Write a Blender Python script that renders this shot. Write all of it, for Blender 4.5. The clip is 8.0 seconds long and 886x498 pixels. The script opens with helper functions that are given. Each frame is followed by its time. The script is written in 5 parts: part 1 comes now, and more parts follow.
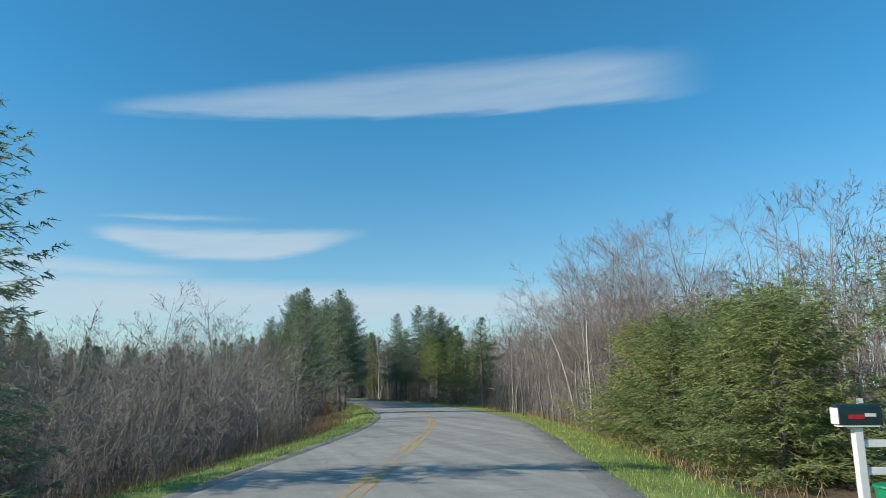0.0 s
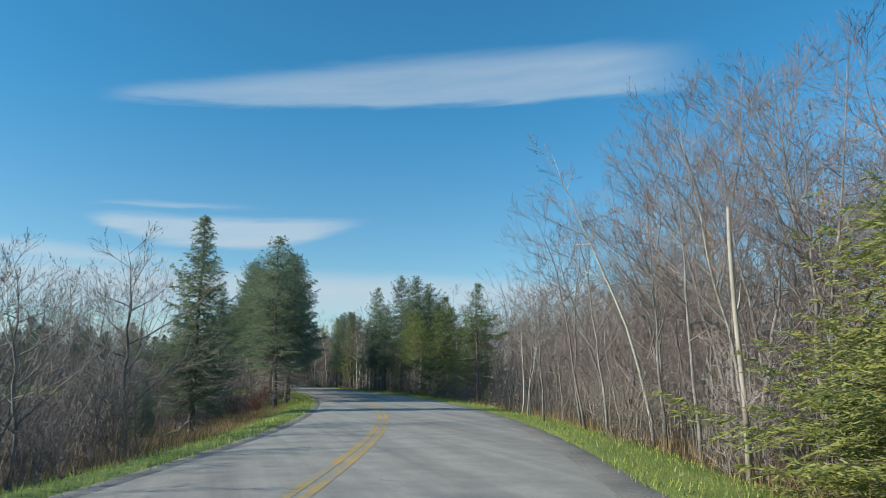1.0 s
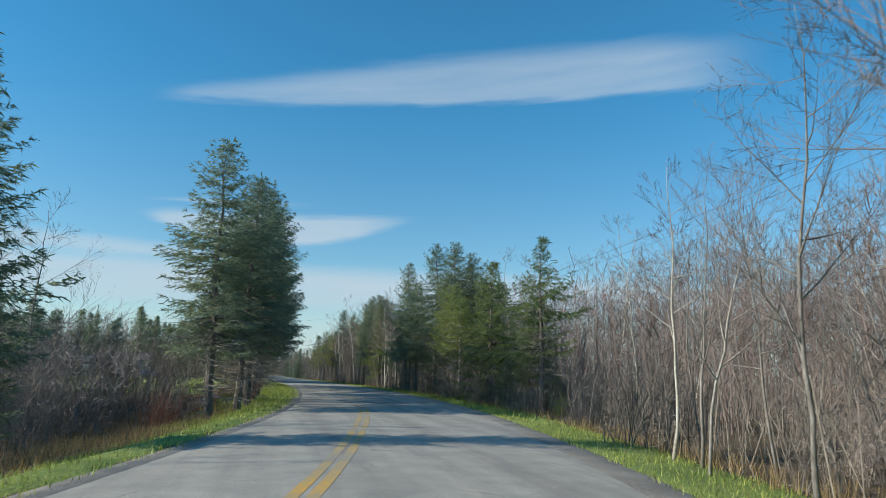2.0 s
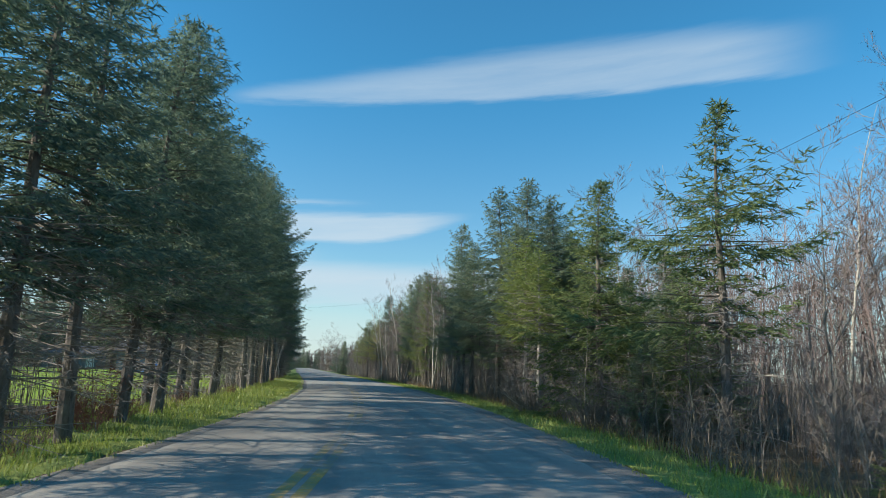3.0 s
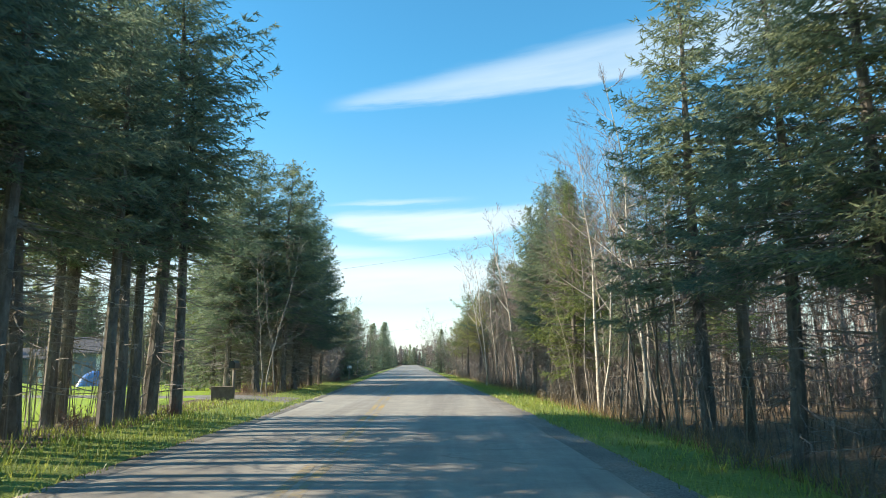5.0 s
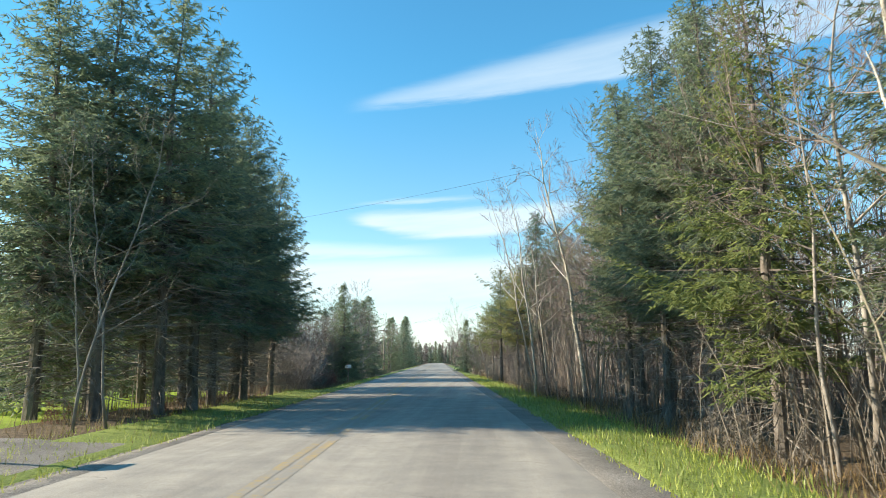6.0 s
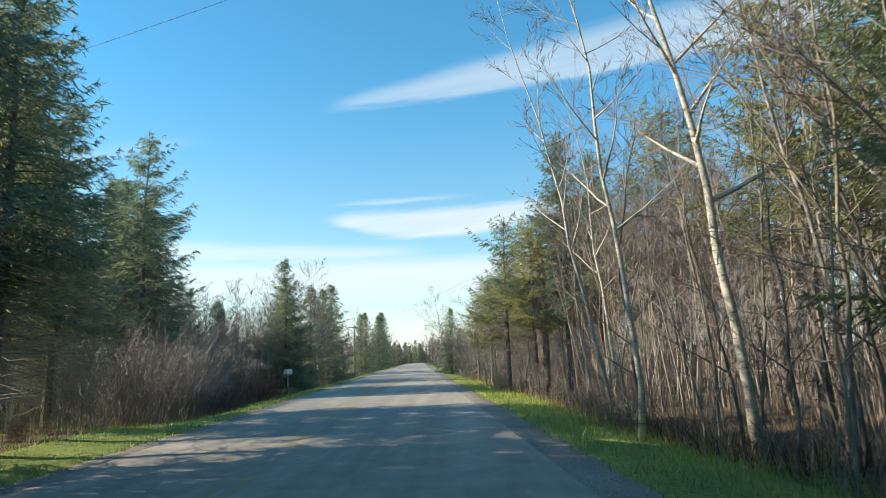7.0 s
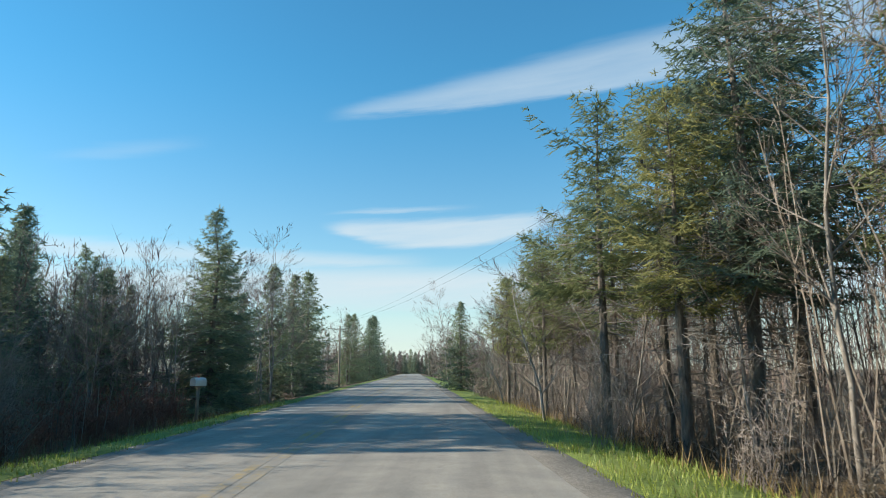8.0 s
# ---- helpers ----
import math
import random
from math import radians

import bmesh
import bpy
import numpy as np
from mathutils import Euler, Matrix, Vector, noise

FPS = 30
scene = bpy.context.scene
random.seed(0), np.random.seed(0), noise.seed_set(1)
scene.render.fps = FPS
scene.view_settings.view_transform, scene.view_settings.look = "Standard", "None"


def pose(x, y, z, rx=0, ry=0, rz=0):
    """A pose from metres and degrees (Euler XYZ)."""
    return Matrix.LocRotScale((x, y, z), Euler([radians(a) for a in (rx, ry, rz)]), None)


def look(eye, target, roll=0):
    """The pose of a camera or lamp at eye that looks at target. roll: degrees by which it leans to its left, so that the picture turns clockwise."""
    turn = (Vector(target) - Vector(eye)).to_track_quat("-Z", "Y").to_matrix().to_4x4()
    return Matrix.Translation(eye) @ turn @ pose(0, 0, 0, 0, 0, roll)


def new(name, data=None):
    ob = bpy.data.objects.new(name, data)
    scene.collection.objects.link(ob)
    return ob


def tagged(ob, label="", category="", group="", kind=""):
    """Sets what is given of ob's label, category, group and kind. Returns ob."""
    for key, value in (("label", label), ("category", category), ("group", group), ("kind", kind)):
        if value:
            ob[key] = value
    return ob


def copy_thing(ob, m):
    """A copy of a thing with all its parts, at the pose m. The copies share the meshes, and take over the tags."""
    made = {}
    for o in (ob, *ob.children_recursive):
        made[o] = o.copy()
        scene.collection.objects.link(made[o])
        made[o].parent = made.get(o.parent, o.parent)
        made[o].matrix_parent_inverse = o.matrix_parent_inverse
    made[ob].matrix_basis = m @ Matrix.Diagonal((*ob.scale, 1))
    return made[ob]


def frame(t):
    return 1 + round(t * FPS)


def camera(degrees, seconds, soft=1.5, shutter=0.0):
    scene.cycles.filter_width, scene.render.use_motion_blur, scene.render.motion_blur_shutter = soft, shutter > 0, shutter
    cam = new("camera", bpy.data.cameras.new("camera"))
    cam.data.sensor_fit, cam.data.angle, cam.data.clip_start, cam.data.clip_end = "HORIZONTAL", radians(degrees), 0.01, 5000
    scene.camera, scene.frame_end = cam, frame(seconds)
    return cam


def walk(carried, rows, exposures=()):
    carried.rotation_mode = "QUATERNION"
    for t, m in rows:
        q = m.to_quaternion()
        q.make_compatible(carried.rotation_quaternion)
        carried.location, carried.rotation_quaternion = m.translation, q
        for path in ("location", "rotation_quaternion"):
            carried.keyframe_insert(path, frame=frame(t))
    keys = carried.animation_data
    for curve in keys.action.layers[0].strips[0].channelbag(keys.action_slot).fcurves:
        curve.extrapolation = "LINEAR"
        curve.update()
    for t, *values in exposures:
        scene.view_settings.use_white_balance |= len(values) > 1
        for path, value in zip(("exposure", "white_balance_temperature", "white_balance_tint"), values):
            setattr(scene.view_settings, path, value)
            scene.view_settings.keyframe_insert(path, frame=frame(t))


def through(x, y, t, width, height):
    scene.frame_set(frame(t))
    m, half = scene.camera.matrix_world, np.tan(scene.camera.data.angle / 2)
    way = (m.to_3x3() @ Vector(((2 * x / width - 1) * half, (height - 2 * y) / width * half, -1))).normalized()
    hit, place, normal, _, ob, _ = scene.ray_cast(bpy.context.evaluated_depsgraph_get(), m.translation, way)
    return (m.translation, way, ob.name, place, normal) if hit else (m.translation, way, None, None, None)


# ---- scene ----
cam = camera(66.0, 8.0, soft=0.85, shutter=0.05)

# seconds, x, y, z, heading, pitch, roll
PATH = [
    (0, 0.014, -0.003, 1.604, -16.95, 11.53, -0.30),
    (0.5, 3.002, 7.918, 1.488, -17.10, 10.95, 0.35),
    (1, 5.923, 15.850, 1.403, -17.10, 10.75, 0.36),
    (1.5, 8.550, 23.887, 1.372, -15.93, 10.70, 1.08),
    (1.7, 9.517, 27.157, 1.362, -14.49, 10.59, 1.51),
    (2.8, 13.811, 45.704, 1.398, -10.15, 10.29, 1.49),
    (3, 14.401, 49.189, 1.395, -8.25, 10.07, 2.01),
    (3.5, 15.649, 58.018, 1.386, -6.56, 10.08, 1.10),
    (4, 16.535, 66.882, 1.437, -4.79, 10.49, -0.30),
    (4.5, 17.021, 75.459, 1.478, -1.68, 10.44, 0.27),
    (5, 17.265, 84.001, 1.515, 0.85, 9.40, -0.30),
    (5.2, 17.347, 87.479, 1.524, 1.89, 8.67, -0.19),
    (6.3, 17.083, 106.646, 1.476, 3.16, 9.50, -0.58),
    (6.5, 16.931, 110.121, 1.465, 2.82, 9.59, -0.90),
    (7, 16.415, 118.785, 1.437, 1.26, 9.15, -2.17),
    (7.5, 15.757, 127.453, 1.416, 0.83, 9.22, -1.46),
    (8, 15.118, 136.164, 1.385, 1.13, 10.08, -0.23),
]


def drive_pose(x, y, z, yaw, pitch, roll):
    return pose(x, y, z, 0, 0, yaw) @ pose(0, 0, 0, 90 + pitch, 0, 0) @ pose(0, 0, 0, 0, 0, roll)


EXPOSURES = [(0.0, 0.36, 6350, 9), (1.5, 0.32, 6350, 9), (2.8, 0.48, 6400, 9), (3.5, 0.7, 6600, 10), (4.5, 1.06, 6800, 10), (5.2, 1.22, 7200, 11), (6.3, 1.12, 7200, 11), (7.0, 1.02, 7300, 12), (7.5, 0.9, 7150, 11), (8.0, 0.7, 6850, 10)]
walk(cam, [(t, drive_pose(*row)) for t, *row in PATH], EXPOSURES)

# ---- light ----
SUN_EL, SUN_AZ = 24.5, 270.0  # degrees above the horizon; clockwise from +y
world = bpy.data.worlds.new("sky")
scene.world = world
world.use_nodes = True
wn, wl = world.node_tree.nodes, world.node_tree.links
wn.clear()


def wmath(op, a, b=None, c=None, clamp=False):
    n = wn.new("ShaderNodeMath")
    n.operation, n.use_clamp = op, clamp
    for i, v in enumerate((a, b, c)):
        if v is None:
            continue
        if isinstance(v, (int, float)):
            n.inputs[i].default_value = v
        else:
            wl.new(v, n.inputs[i])
    return n.outputs[0]


def wstep(value, lo, hi):
    n = wn.new("ShaderNodeMapRange")
    n.interpolation_type = "SMOOTHSTEP"
    wl.new(value, n.inputs[0])
    for i, v in ((1, lo), (2, hi), (3, 0.0), (4, 1.0)):
        if isinstance(v, (int, float)):
            n.inputs[i].default_value = v
        else:
            wl.new(v, n.inputs[i])
    return n.outputs[0]


sky = wn.new("ShaderNodeTexSky")
sky.sky_type, sky.sun_disc = "NISHITA", False
sky.sun_elevation, sky.sun_rotation = radians(SUN_EL), radians(SUN_AZ)
sky.air_density, sky.dust_density, sky.ozone_density = 1.0, 0.12, 1.4
coord = wn.new("ShaderNodeTexCoord")
split = wn.new("ShaderNodeSeparateXYZ")
wl.new(coord.outputs["Generated"], split.inputs[0])
az = wmath("MULTIPLY", wmath("ARCTAN2", split.outputs[0], split.outputs[1]), 57.29578)
el = wmath("MULTIPLY", wmath("ARCSINE", split.outputs[2]), 57.29578)
# fibres of the high cloud, drawn out along their length
fibre_at = wn.new("ShaderNodeCombineXYZ")
wl.new(wmath("MULTIPLY", az, 0.06), fibre_at.inputs[0])
wl.new(wmath("SUBTRACT", wmath("MULTIPLY", el, 0.55), wmath("MULTIPLY", az, 0.045)), fibre_at.inputs[1])
fibre = wn.new("ShaderNodeTexNoise")
fibre.inputs["Scale"].default_value, fibre.inputs["Detail"].default_value = 1.6, 7.0
fibre.inputs["Roughness"].default_value = 0.6
wl.new(fibre_at.outputs[0], fibre.inputs["Vector"])
wobble = wmath("SUBTRACT", fibre.outputs[0], 0.5)


def streak(az0, az1, low0, rise_low, rise_top, bend, soft_low, soft_top, strength, fade=3.0, end_fade=8.0, bow=0.0):
    """A band of cloud between two azimuths that opens from its western tip."""
    along = wmath("SUBTRACT", az, az0)
    low = wmath("SUBTRACT", wmath("MULTIPLY_ADD", along, rise_low, low0), wmath("MULTIPLY", wmath("MULTIPLY", along, along), bow))
    top = wmath("ADD", low, wmath("SUBTRACT", wmath("MULTIPLY", along, rise_top), wmath("MULTIPLY", wmath("MULTIPLY", along, along), bend)))
    h = wmath("MULTIPLY_ADD", wobble, 1.3, el)
    inside = wmath("MULTIPLY", wstep(wmath("SUBTRACT", h, low), -soft_low, soft_low), wmath("SUBTRACT", 1.0, wstep(wmath("SUBTRACT", h, top), -soft_top, soft_top)))
    ends = wmath("MULTIPLY", wstep(az, az0, az0 + fade), wmath("SUBTRACT", 1.0, wstep(az, az1 - end_fade, az1)))
    return wmath("MULTIPLY", wmath("MULTIPLY", inside, ends), wmath("MULTIPLY_ADD", fibre.outputs[0], 0.7 * strength, 0.45 * strength))


cover = streak(-12, 41, 20.55, 0.11, 0.205, 0.0028, 0.35, 0.9, 0.56, 4.0, 10.0, 0.0013)
for one in (
    streak(-12, 12, 11.9, -0.34, 0.40, 0.0176, 0.4, 0.4, 0.86, 3.0, 7.0, -0.017),
    streak(-12, 3, 12.9, 0.03, 0.06, 0.002, 0.2, 0.3, 0.6, 4.0, 9.0),
    streak(-60, 0, 8.2, 0.005, 0.08, 0.0012, 0.5, 0.6, 0.75, 20.0, 8.0),
    streak(-34, -20, 15.0, 0.20, 0.10, 0.004, 0.6, 0.8, 0.3, 5.0, 6.0),
    streak(-70, 60, 4.7, 0.004, 0.10, 0.00075, 1.6, 0.9, 0.95, 25.0, 30.0),
    streak(-90, 90, -1.0, 0.0, 0.12, 0.00066, 1.2, 2.5, 0.75, 25.0, 30.0),
):
    cover = wmath("MAXIMUM", cover, one)
cover = wmath("MINIMUM", cover, 0.88)
cloud_mix = wn.new("ShaderNodeMixRGB")
cloud_mix.inputs[2].default_value = (4.3, 5.1, 5.7, 1)
wl.new(cover, cloud_mix.inputs[0])
tint = wn.new("ShaderNodeMixRGB")
tint.blend_type = "MULTIPLY"
tint.inputs[0].default_value = 1.0
hue = wn.new("ShaderNodeMixRGB")
hue.inputs[1].default_value, hue.inputs[2].default_value = (0.78, 1.0, 1.06, 1), (0.34, 1.05, 1.29, 1)
wl.new(wstep(el, 2.0, 26.0), hue.inputs[0])
wl.new(hue.outputs[0], tint.inputs[2])
wl.new(sky.outputs[0], tint.inputs[1])
wl.new(tint.outputs[0], cloud_mix.inputs[1])
background = wn.new("ShaderNodeBackground")
background.inputs[1].default_value = 0.1
wl.new(cloud_mix.outputs[0], background.inputs[0])
w_out = wn.new("ShaderNodeOutputWorld")
wl.new(background.outputs[0], w_out.inputs[0])

sun = new("sun", bpy.data.lights.new("sun", "SUN"))
sun.data.energy, sun.data.angle, sun.data.color = 4.5, radians(0.55), (1.0, 0.91, 0.77)
to_sun = Vector((math.sin(radians(SUN_AZ)) * math.cos(radians(SUN_EL)), math.cos(radians(SUN_AZ)) * math.cos(radians(SUN_EL)), math.sin(radians(SUN_EL))))
sun.matrix_world = look(to_sun * 100, (0, 0, 0))


# ---- materials ----
def material(name, rough=0.8, metal=0.0):
    m = bpy.data.materials.new(name)
    m.use_nodes = True
    b = m.node_tree.nodes["Principled BSDF"]
    b.inputs["Roughness"].default_value, b.inputs["Metallic"].default_value = rough, metal
    if rough > 0.6:
        b.inputs["Specular IOR Level"].default_value = 0.25
    return m, m.node_tree.nodes, m.node_tree.links, b


def noise_node(nodes, links, scale, detail=5.0, rough=0.55, stretch=None, space="Object"):
    tc = nodes.new("ShaderNodeTexCoord")
    n = nodes.new("ShaderNodeTexNoise")
    n.inputs["Scale"].default_value, n.inputs["Detail"].default_value, n.inputs["Roughness"].default_value = scale, detail, rough
    src = tc.outputs[space]
    if stretch:
        mp = nodes.new("ShaderNodeMapping")
        mp.inputs["Scale"].default_value = stretch
        links.new(src, mp.inputs[0])
        src = mp.outputs[0]
    links.new(src, n.inputs["Vector"])
    return n


def ramp(nodes, links, value, stops):
    r = nodes.new("ShaderNodeValToRGB")
    e = r.color_ramp.elements
    while len(e) < len(stops):
        e.new(0.5)
    for i, (at, col) in enumerate(stops):
        e[i].position, e[i].color = at, (*col, 1)
    links.new(value, r.inputs[0])
    return r.outputs[0]


def mix(nodes, links, fac, a, b, kind="MIX"):
    n = nodes.new("ShaderNodeMixRGB")
    n.blend_type = kind
    for i, v in enumerate((fac, a, b)):
        if isinstance(v, (int, float)):
            n.inputs[i].default_value = v
        elif isinstance(v, tuple):
            n.inputs[i].default_value = (*v, 1)
        else:
            links.new(v, n.inputs[i])
    return n.outputs[0]


def bump(nodes, links, b, height, strength, distance):
    n = nodes.new("ShaderNodeBump")
    n.inputs["Strength"].default_value, n.inputs["Distance"].default_value = strength, distance
    links.new(height, n.inputs["Height"])
    links.new(n.outputs[0], b.inputs["Normal"])


def two_scale(name, stops, fine, coarse, rough=0.85, bump_at=None, tint=((0.8, 0.8, 0.8), (1.15, 1.15, 1.15)), stretch=None, per_piece=0.0):
    m, nodes, links, b = material(name, rough)
    f = noise_node(nodes, links, fine, 6, 0.65, stretch)
    c = noise_node(nodes, links, coarse, 3, 0.5)
    col = ramp(nodes, links, f.outputs[0], stops)
    col = mix(nodes, links, 1.0, col, ramp(nodes, links, c.outputs[0], ((0.35, tint[0]), (0.65, tint[1]))), "MULTIPLY")
    if per_piece:
        oi = nodes.new("ShaderNodeObjectInfo")
        col = mix(nodes, links, 1.0, col, ramp(nodes, links, oi.outputs["Random"], ((0.0, (1 - per_piece,) * 3), (1.0, (1 + per_piece,) * 3))), "MULTIPLY")
    links.new(col, b.inputs["Base Color"])
    if bump_at:
        bump(nodes, links, b, f.outputs[0], *bump_at)
    return m


def foliage(name, dark, mid, light, through=0.25, rough=0.7):
    """Needles or blades: each cluster has its own tone, and some light passes through."""
    m, nodes, links, b = material(name, rough)
    g = nodes.new("ShaderNodeNewGeometry")
    oi = nodes.new("ShaderNodeObjectInfo")
    n = noise_node(nodes, links, 0.9, 3)
    col = ramp(nodes, links, g.outputs["Random Per Island"], ((0.0, dark), (0.55, mid), (1.0, light)))
    col = mix(nodes, links, 1.0, col, ramp(nodes, links, n.outputs[0], ((0.3, (0.8, 0.84, 0.84)), (0.7, (1.2, 1.16, 1.03)))), "MULTIPLY")
    col = mix(nodes, links, 1.0, col, ramp(nodes, links, oi.outputs["Random"], ((0.0, (0.78, 0.86, 0.9)), (1.0, (1.2, 1.12, 0.95)))), "MULTIPLY")
    links.new(col, b.inputs["Base Color"])
    t = nodes.new("ShaderNodeBsdfTranslucent")
    links.new(col, t.inputs[0])
    mx = nodes.new("ShaderNodeMixShader")
    mx.inputs[0].default_value = through
    out = nodes["Material Output"]
    links.new(b.outputs[0], mx.inputs[1])
    links.new(t.outputs[0], mx.inputs[2])
    links.new(mx.outputs[0], out.inputs[0])
    return m


def asphalt_material():
    m, nodes, links, b = material("worn_asphalt", 0.85)
    fine = noise_node(nodes, links, 60.0, 6, 0.7)
    mid = noise_node(nodes, links, 1.3, 6, 0.6)
    runs = noise_node(nodes, links, 0.8, 4, 0.6, (1.6, 0.05, 1.0))
    col = ramp(nodes, links, fine.outputs[0], ((0.3, (0.275, 0.26, 0.228)), (0.55, (0.385, 0.365, 0.322)), (0.75, (0.49, 0.465, 0.412))))
    col = mix(nodes, links, 1.0, col, ramp(nodes, links, mid.outputs[0], ((0.3, (0.82, 0.83, 0.84)), (0.7, (1.12, 1.1, 1.08)))), "MULTIPLY")
    col = mix(nodes, links, 1.0, col, ramp(nodes, links, runs.outputs[0], ((0.35, (0.80, 0.80, 0.81)), (0.65, (1.1, 1.1, 1.09)))), "MULTIPLY")
    # sealed and open cracks
    tc = nodes.new("ShaderNodeTexCoord")
    warp = noise_node(nodes, links, 0.9, 4, 0.6)
    add = nodes.new("ShaderNodeVectorMath")
    add.operation = "MULTIPLY_ADD"
    links.new(warp.outputs["Color"], add.inputs[0])
    add.inputs[1].default_value = (1.6, 1.6, 0)
    links.new(tc.outputs["Object"], add.inputs[2])
    v = nodes.new("ShaderNodeTexVoronoi")
    v.feature = "DISTANCE_TO_EDGE"
    v.inputs["Scale"].default_value = 0.22
    links.new(add.outputs[0], v.inputs["Vector"])
    crack = ramp(nodes, links, v.outputs["Distance"], ((0.0, (1, 1, 1)), (0.006, (0, 0, 0))))
    broken = ramp(nodes, links, mid.outputs[0], ((0.45, (0, 0, 0)), (0.62, (0.5, 0.5, 0.5))))
    col = mix(nodes, links, mix(nodes, links, 1.0, crack, broken, "MULTIPLY"), col, (0.10, 0.098, 0.092))
    links.new(col, b.inputs["Base Color"])
    b.inputs["Specular IOR Level"].default_value = 0.06
    bump(nodes, links, b, fine.outputs[0], 0.35, 0.006)
    return m


def line_paint(gone):
    m, nodes, links, b = material("worn_yellow_paint", 0.8)
    b.inputs["Specular IOR Level"].default_value = 0.06
    wear = noise_node(nodes, links, 9.0, 8, 0.75)
    patch = noise_node(nodes, links, 0.45, 4, 0.6)
    both = nodes.new("ShaderNodeMath")
    both.operation = "ADD"
    links.new(wear.outputs[0], both.inputs[0])
    links.new(patch.outputs[0], both.inputs[1])
    half = nodes.new("ShaderNodeMath")
    half.operation = "MULTIPLY"
    half.inputs[1].default_value = 0.5
    links.new(both.outputs[0], half.inputs[0])
    col = ramp(nodes, links, half.outputs[0], ((0.42 + gone, (0.31, 0.295, 0.26)), (0.52 + gone, (0.44, 0.335, 0.17)), (0.64 + gone, (0.66, 0.36, 0.06))))
    links.new(col, b.inputs["Base Color"])
    return m


def birch_material():
    m, nodes, links, b = material("pale_birch_bark", 0.7)
    marks = noise_node(nodes, links, 5.0, 5, 0.7, (1.0, 1.0, 4.5))
    soft = noise_node(nodes, links, 1.2, 3)
    col = ramp(nodes, links, marks.outputs[0], ((0.33, (0.06, 0.055, 0.05)), (0.42, (0.46, 0.43, 0.38)), (0.7, (0.66, 0.63, 0.57))))
    col = mix(nodes, links, 1.0, col, ramp(nodes, links, soft.outputs[0], ((0.3, (0.75, 0.74, 0.7)), (0.7, (1.05, 1.04, 1.0)))), "MULTIPLY")
    links.new(col, b.inputs["Base Color"])
    bump(nodes, links, b, marks.outputs[0], 0.3, 0.01)
    return m


def plain(name, colour, rough=0.6, metal=0.0, vary=0.15, scale=4.0):
    m, nodes, links, b = material(name, rough, metal)
    n = noise_node(nodes, links, scale, 6, 0.65)
    lo, hi = tuple(c * (1 - vary) for c in colour), tuple(min(1, c * (1 + vary)) for c in colour)
    links.new(ramp(nodes, links, n.outputs[0], ((0.3, lo), (0.7, hi))), b.inputs["Base Color"])
    return m


ASPHALT = asphalt_material()
YELLOW, YELLOW_WORN = line_paint(0.0), line_paint(0.06)
GRAVEL = two_scale("shoulder_gravel", ((0.3, (0.13, 0.12, 0.10)), (0.5, (0.24, 0.22, 0.19)), (0.72, (0.38, 0.36, 0.32))), 38, 0.8, 0.9, (0.6, 0.02))
LITTER = two_scale("leaf_litter", ((0.3, (0.06, 0.046, 0.034)), (0.5, (0.15, 0.112, 0.078)), (0.7, (0.28, 0.21, 0.14))), 14, 0.35, 0.95, (0.8, 0.05), ((0.6, 0.62, 0.6), (1.3, 1.25, 1.1)))
TURF = two_scale("verge_turf", ((0.3, (0.135, 0.16, 0.05)), (0.55, (0.25, 0.32, 0.085)), (0.75, (0.31, 0.34, 0.13))), 16, 0.5, 0.9, (0.8, 0.05), ((0.75, 0.8, 0.7), (1.15, 1.1, 1.0)))
LAWN = two_scale("lawn_turf", ((0.3, (0.20, 0.29, 0.03)), (0.55, (0.31, 0.43, 0.045)), (0.75, (0.40, 0.49, 0.08))), 9, 0.15, 0.9, (0.5, 0.04), ((0.8, 0.82, 0.75), (1.12, 1.1, 1.0)))
BLADES = foliage("grass_blades", (0.19, 0.235, 0.05), (0.325, 0.40, 0.085), (0.47, 0.50, 0.16), 0.35, 0.5)
STRAW = foliage("dead_grass", (0.16, 0.11, 0.06), (0.28, 0.21, 0.12), (0.40, 0.31, 0.19), 0.3, 0.7)
NEEDLES_DARK = foliage("spruce_needles", (0.145, 0.19, 0.155), (0.20, 0.255, 0.195), (0.265, 0.32, 0.215), 0.5)
NEEDLES_MID = foliage("fir_needles", (0.12, 0.165, 0.085), (0.18, 0.23, 0.105), (0.25, 0.30, 0.13), 0.5)
NEEDLES_LIGHT = foliage("hemlock_needles", (0.18, 0.212, 0.088), (0.27, 0.308, 0.124), (0.385, 0.41, 0.17), 0.4)
NEEDLES_FRESH = foliage("young_fir_needles", (0.15, 0.20, 0.085), (0.22, 0.28, 0.11), (0.31, 0.36, 0.14), 0.45)
NEEDLES_PINE = foliage("pine_needles", (0.19, 0.21, 0.115), (0.27, 0.285, 0.145), (0.35, 0.36, 0.18), 0.5)
BARK = two_scale("spruce_bark", ((0.3, (0.085, 0.073, 0.063)), (0.55, (0.195, 0.172, 0.148)), (0.75, (0.28, 0.25, 0.215))), 9, 1.5, 0.9, (0.8, 0.03), stretch=(1, 1, 0.35))
GREY_BARK = two_scale("grey_bark", ((0.3, (0.15, 0.135, 0.118)), (0.55, (0.305, 0.28, 0.25)), (0.75, (0.46, 0.43, 0.385))), 11, 1.2, 0.85, (0.6, 0.02), stretch=(1, 1, 0.3), per_piece=0.25)
TWIG = two_scale("reddish_twigs", ((0.3, (0.165, 0.122, 0.108)), (0.7, (0.32, 0.25, 0.226))), 2.0, 0.4, 0.75, per_piece=0.2)
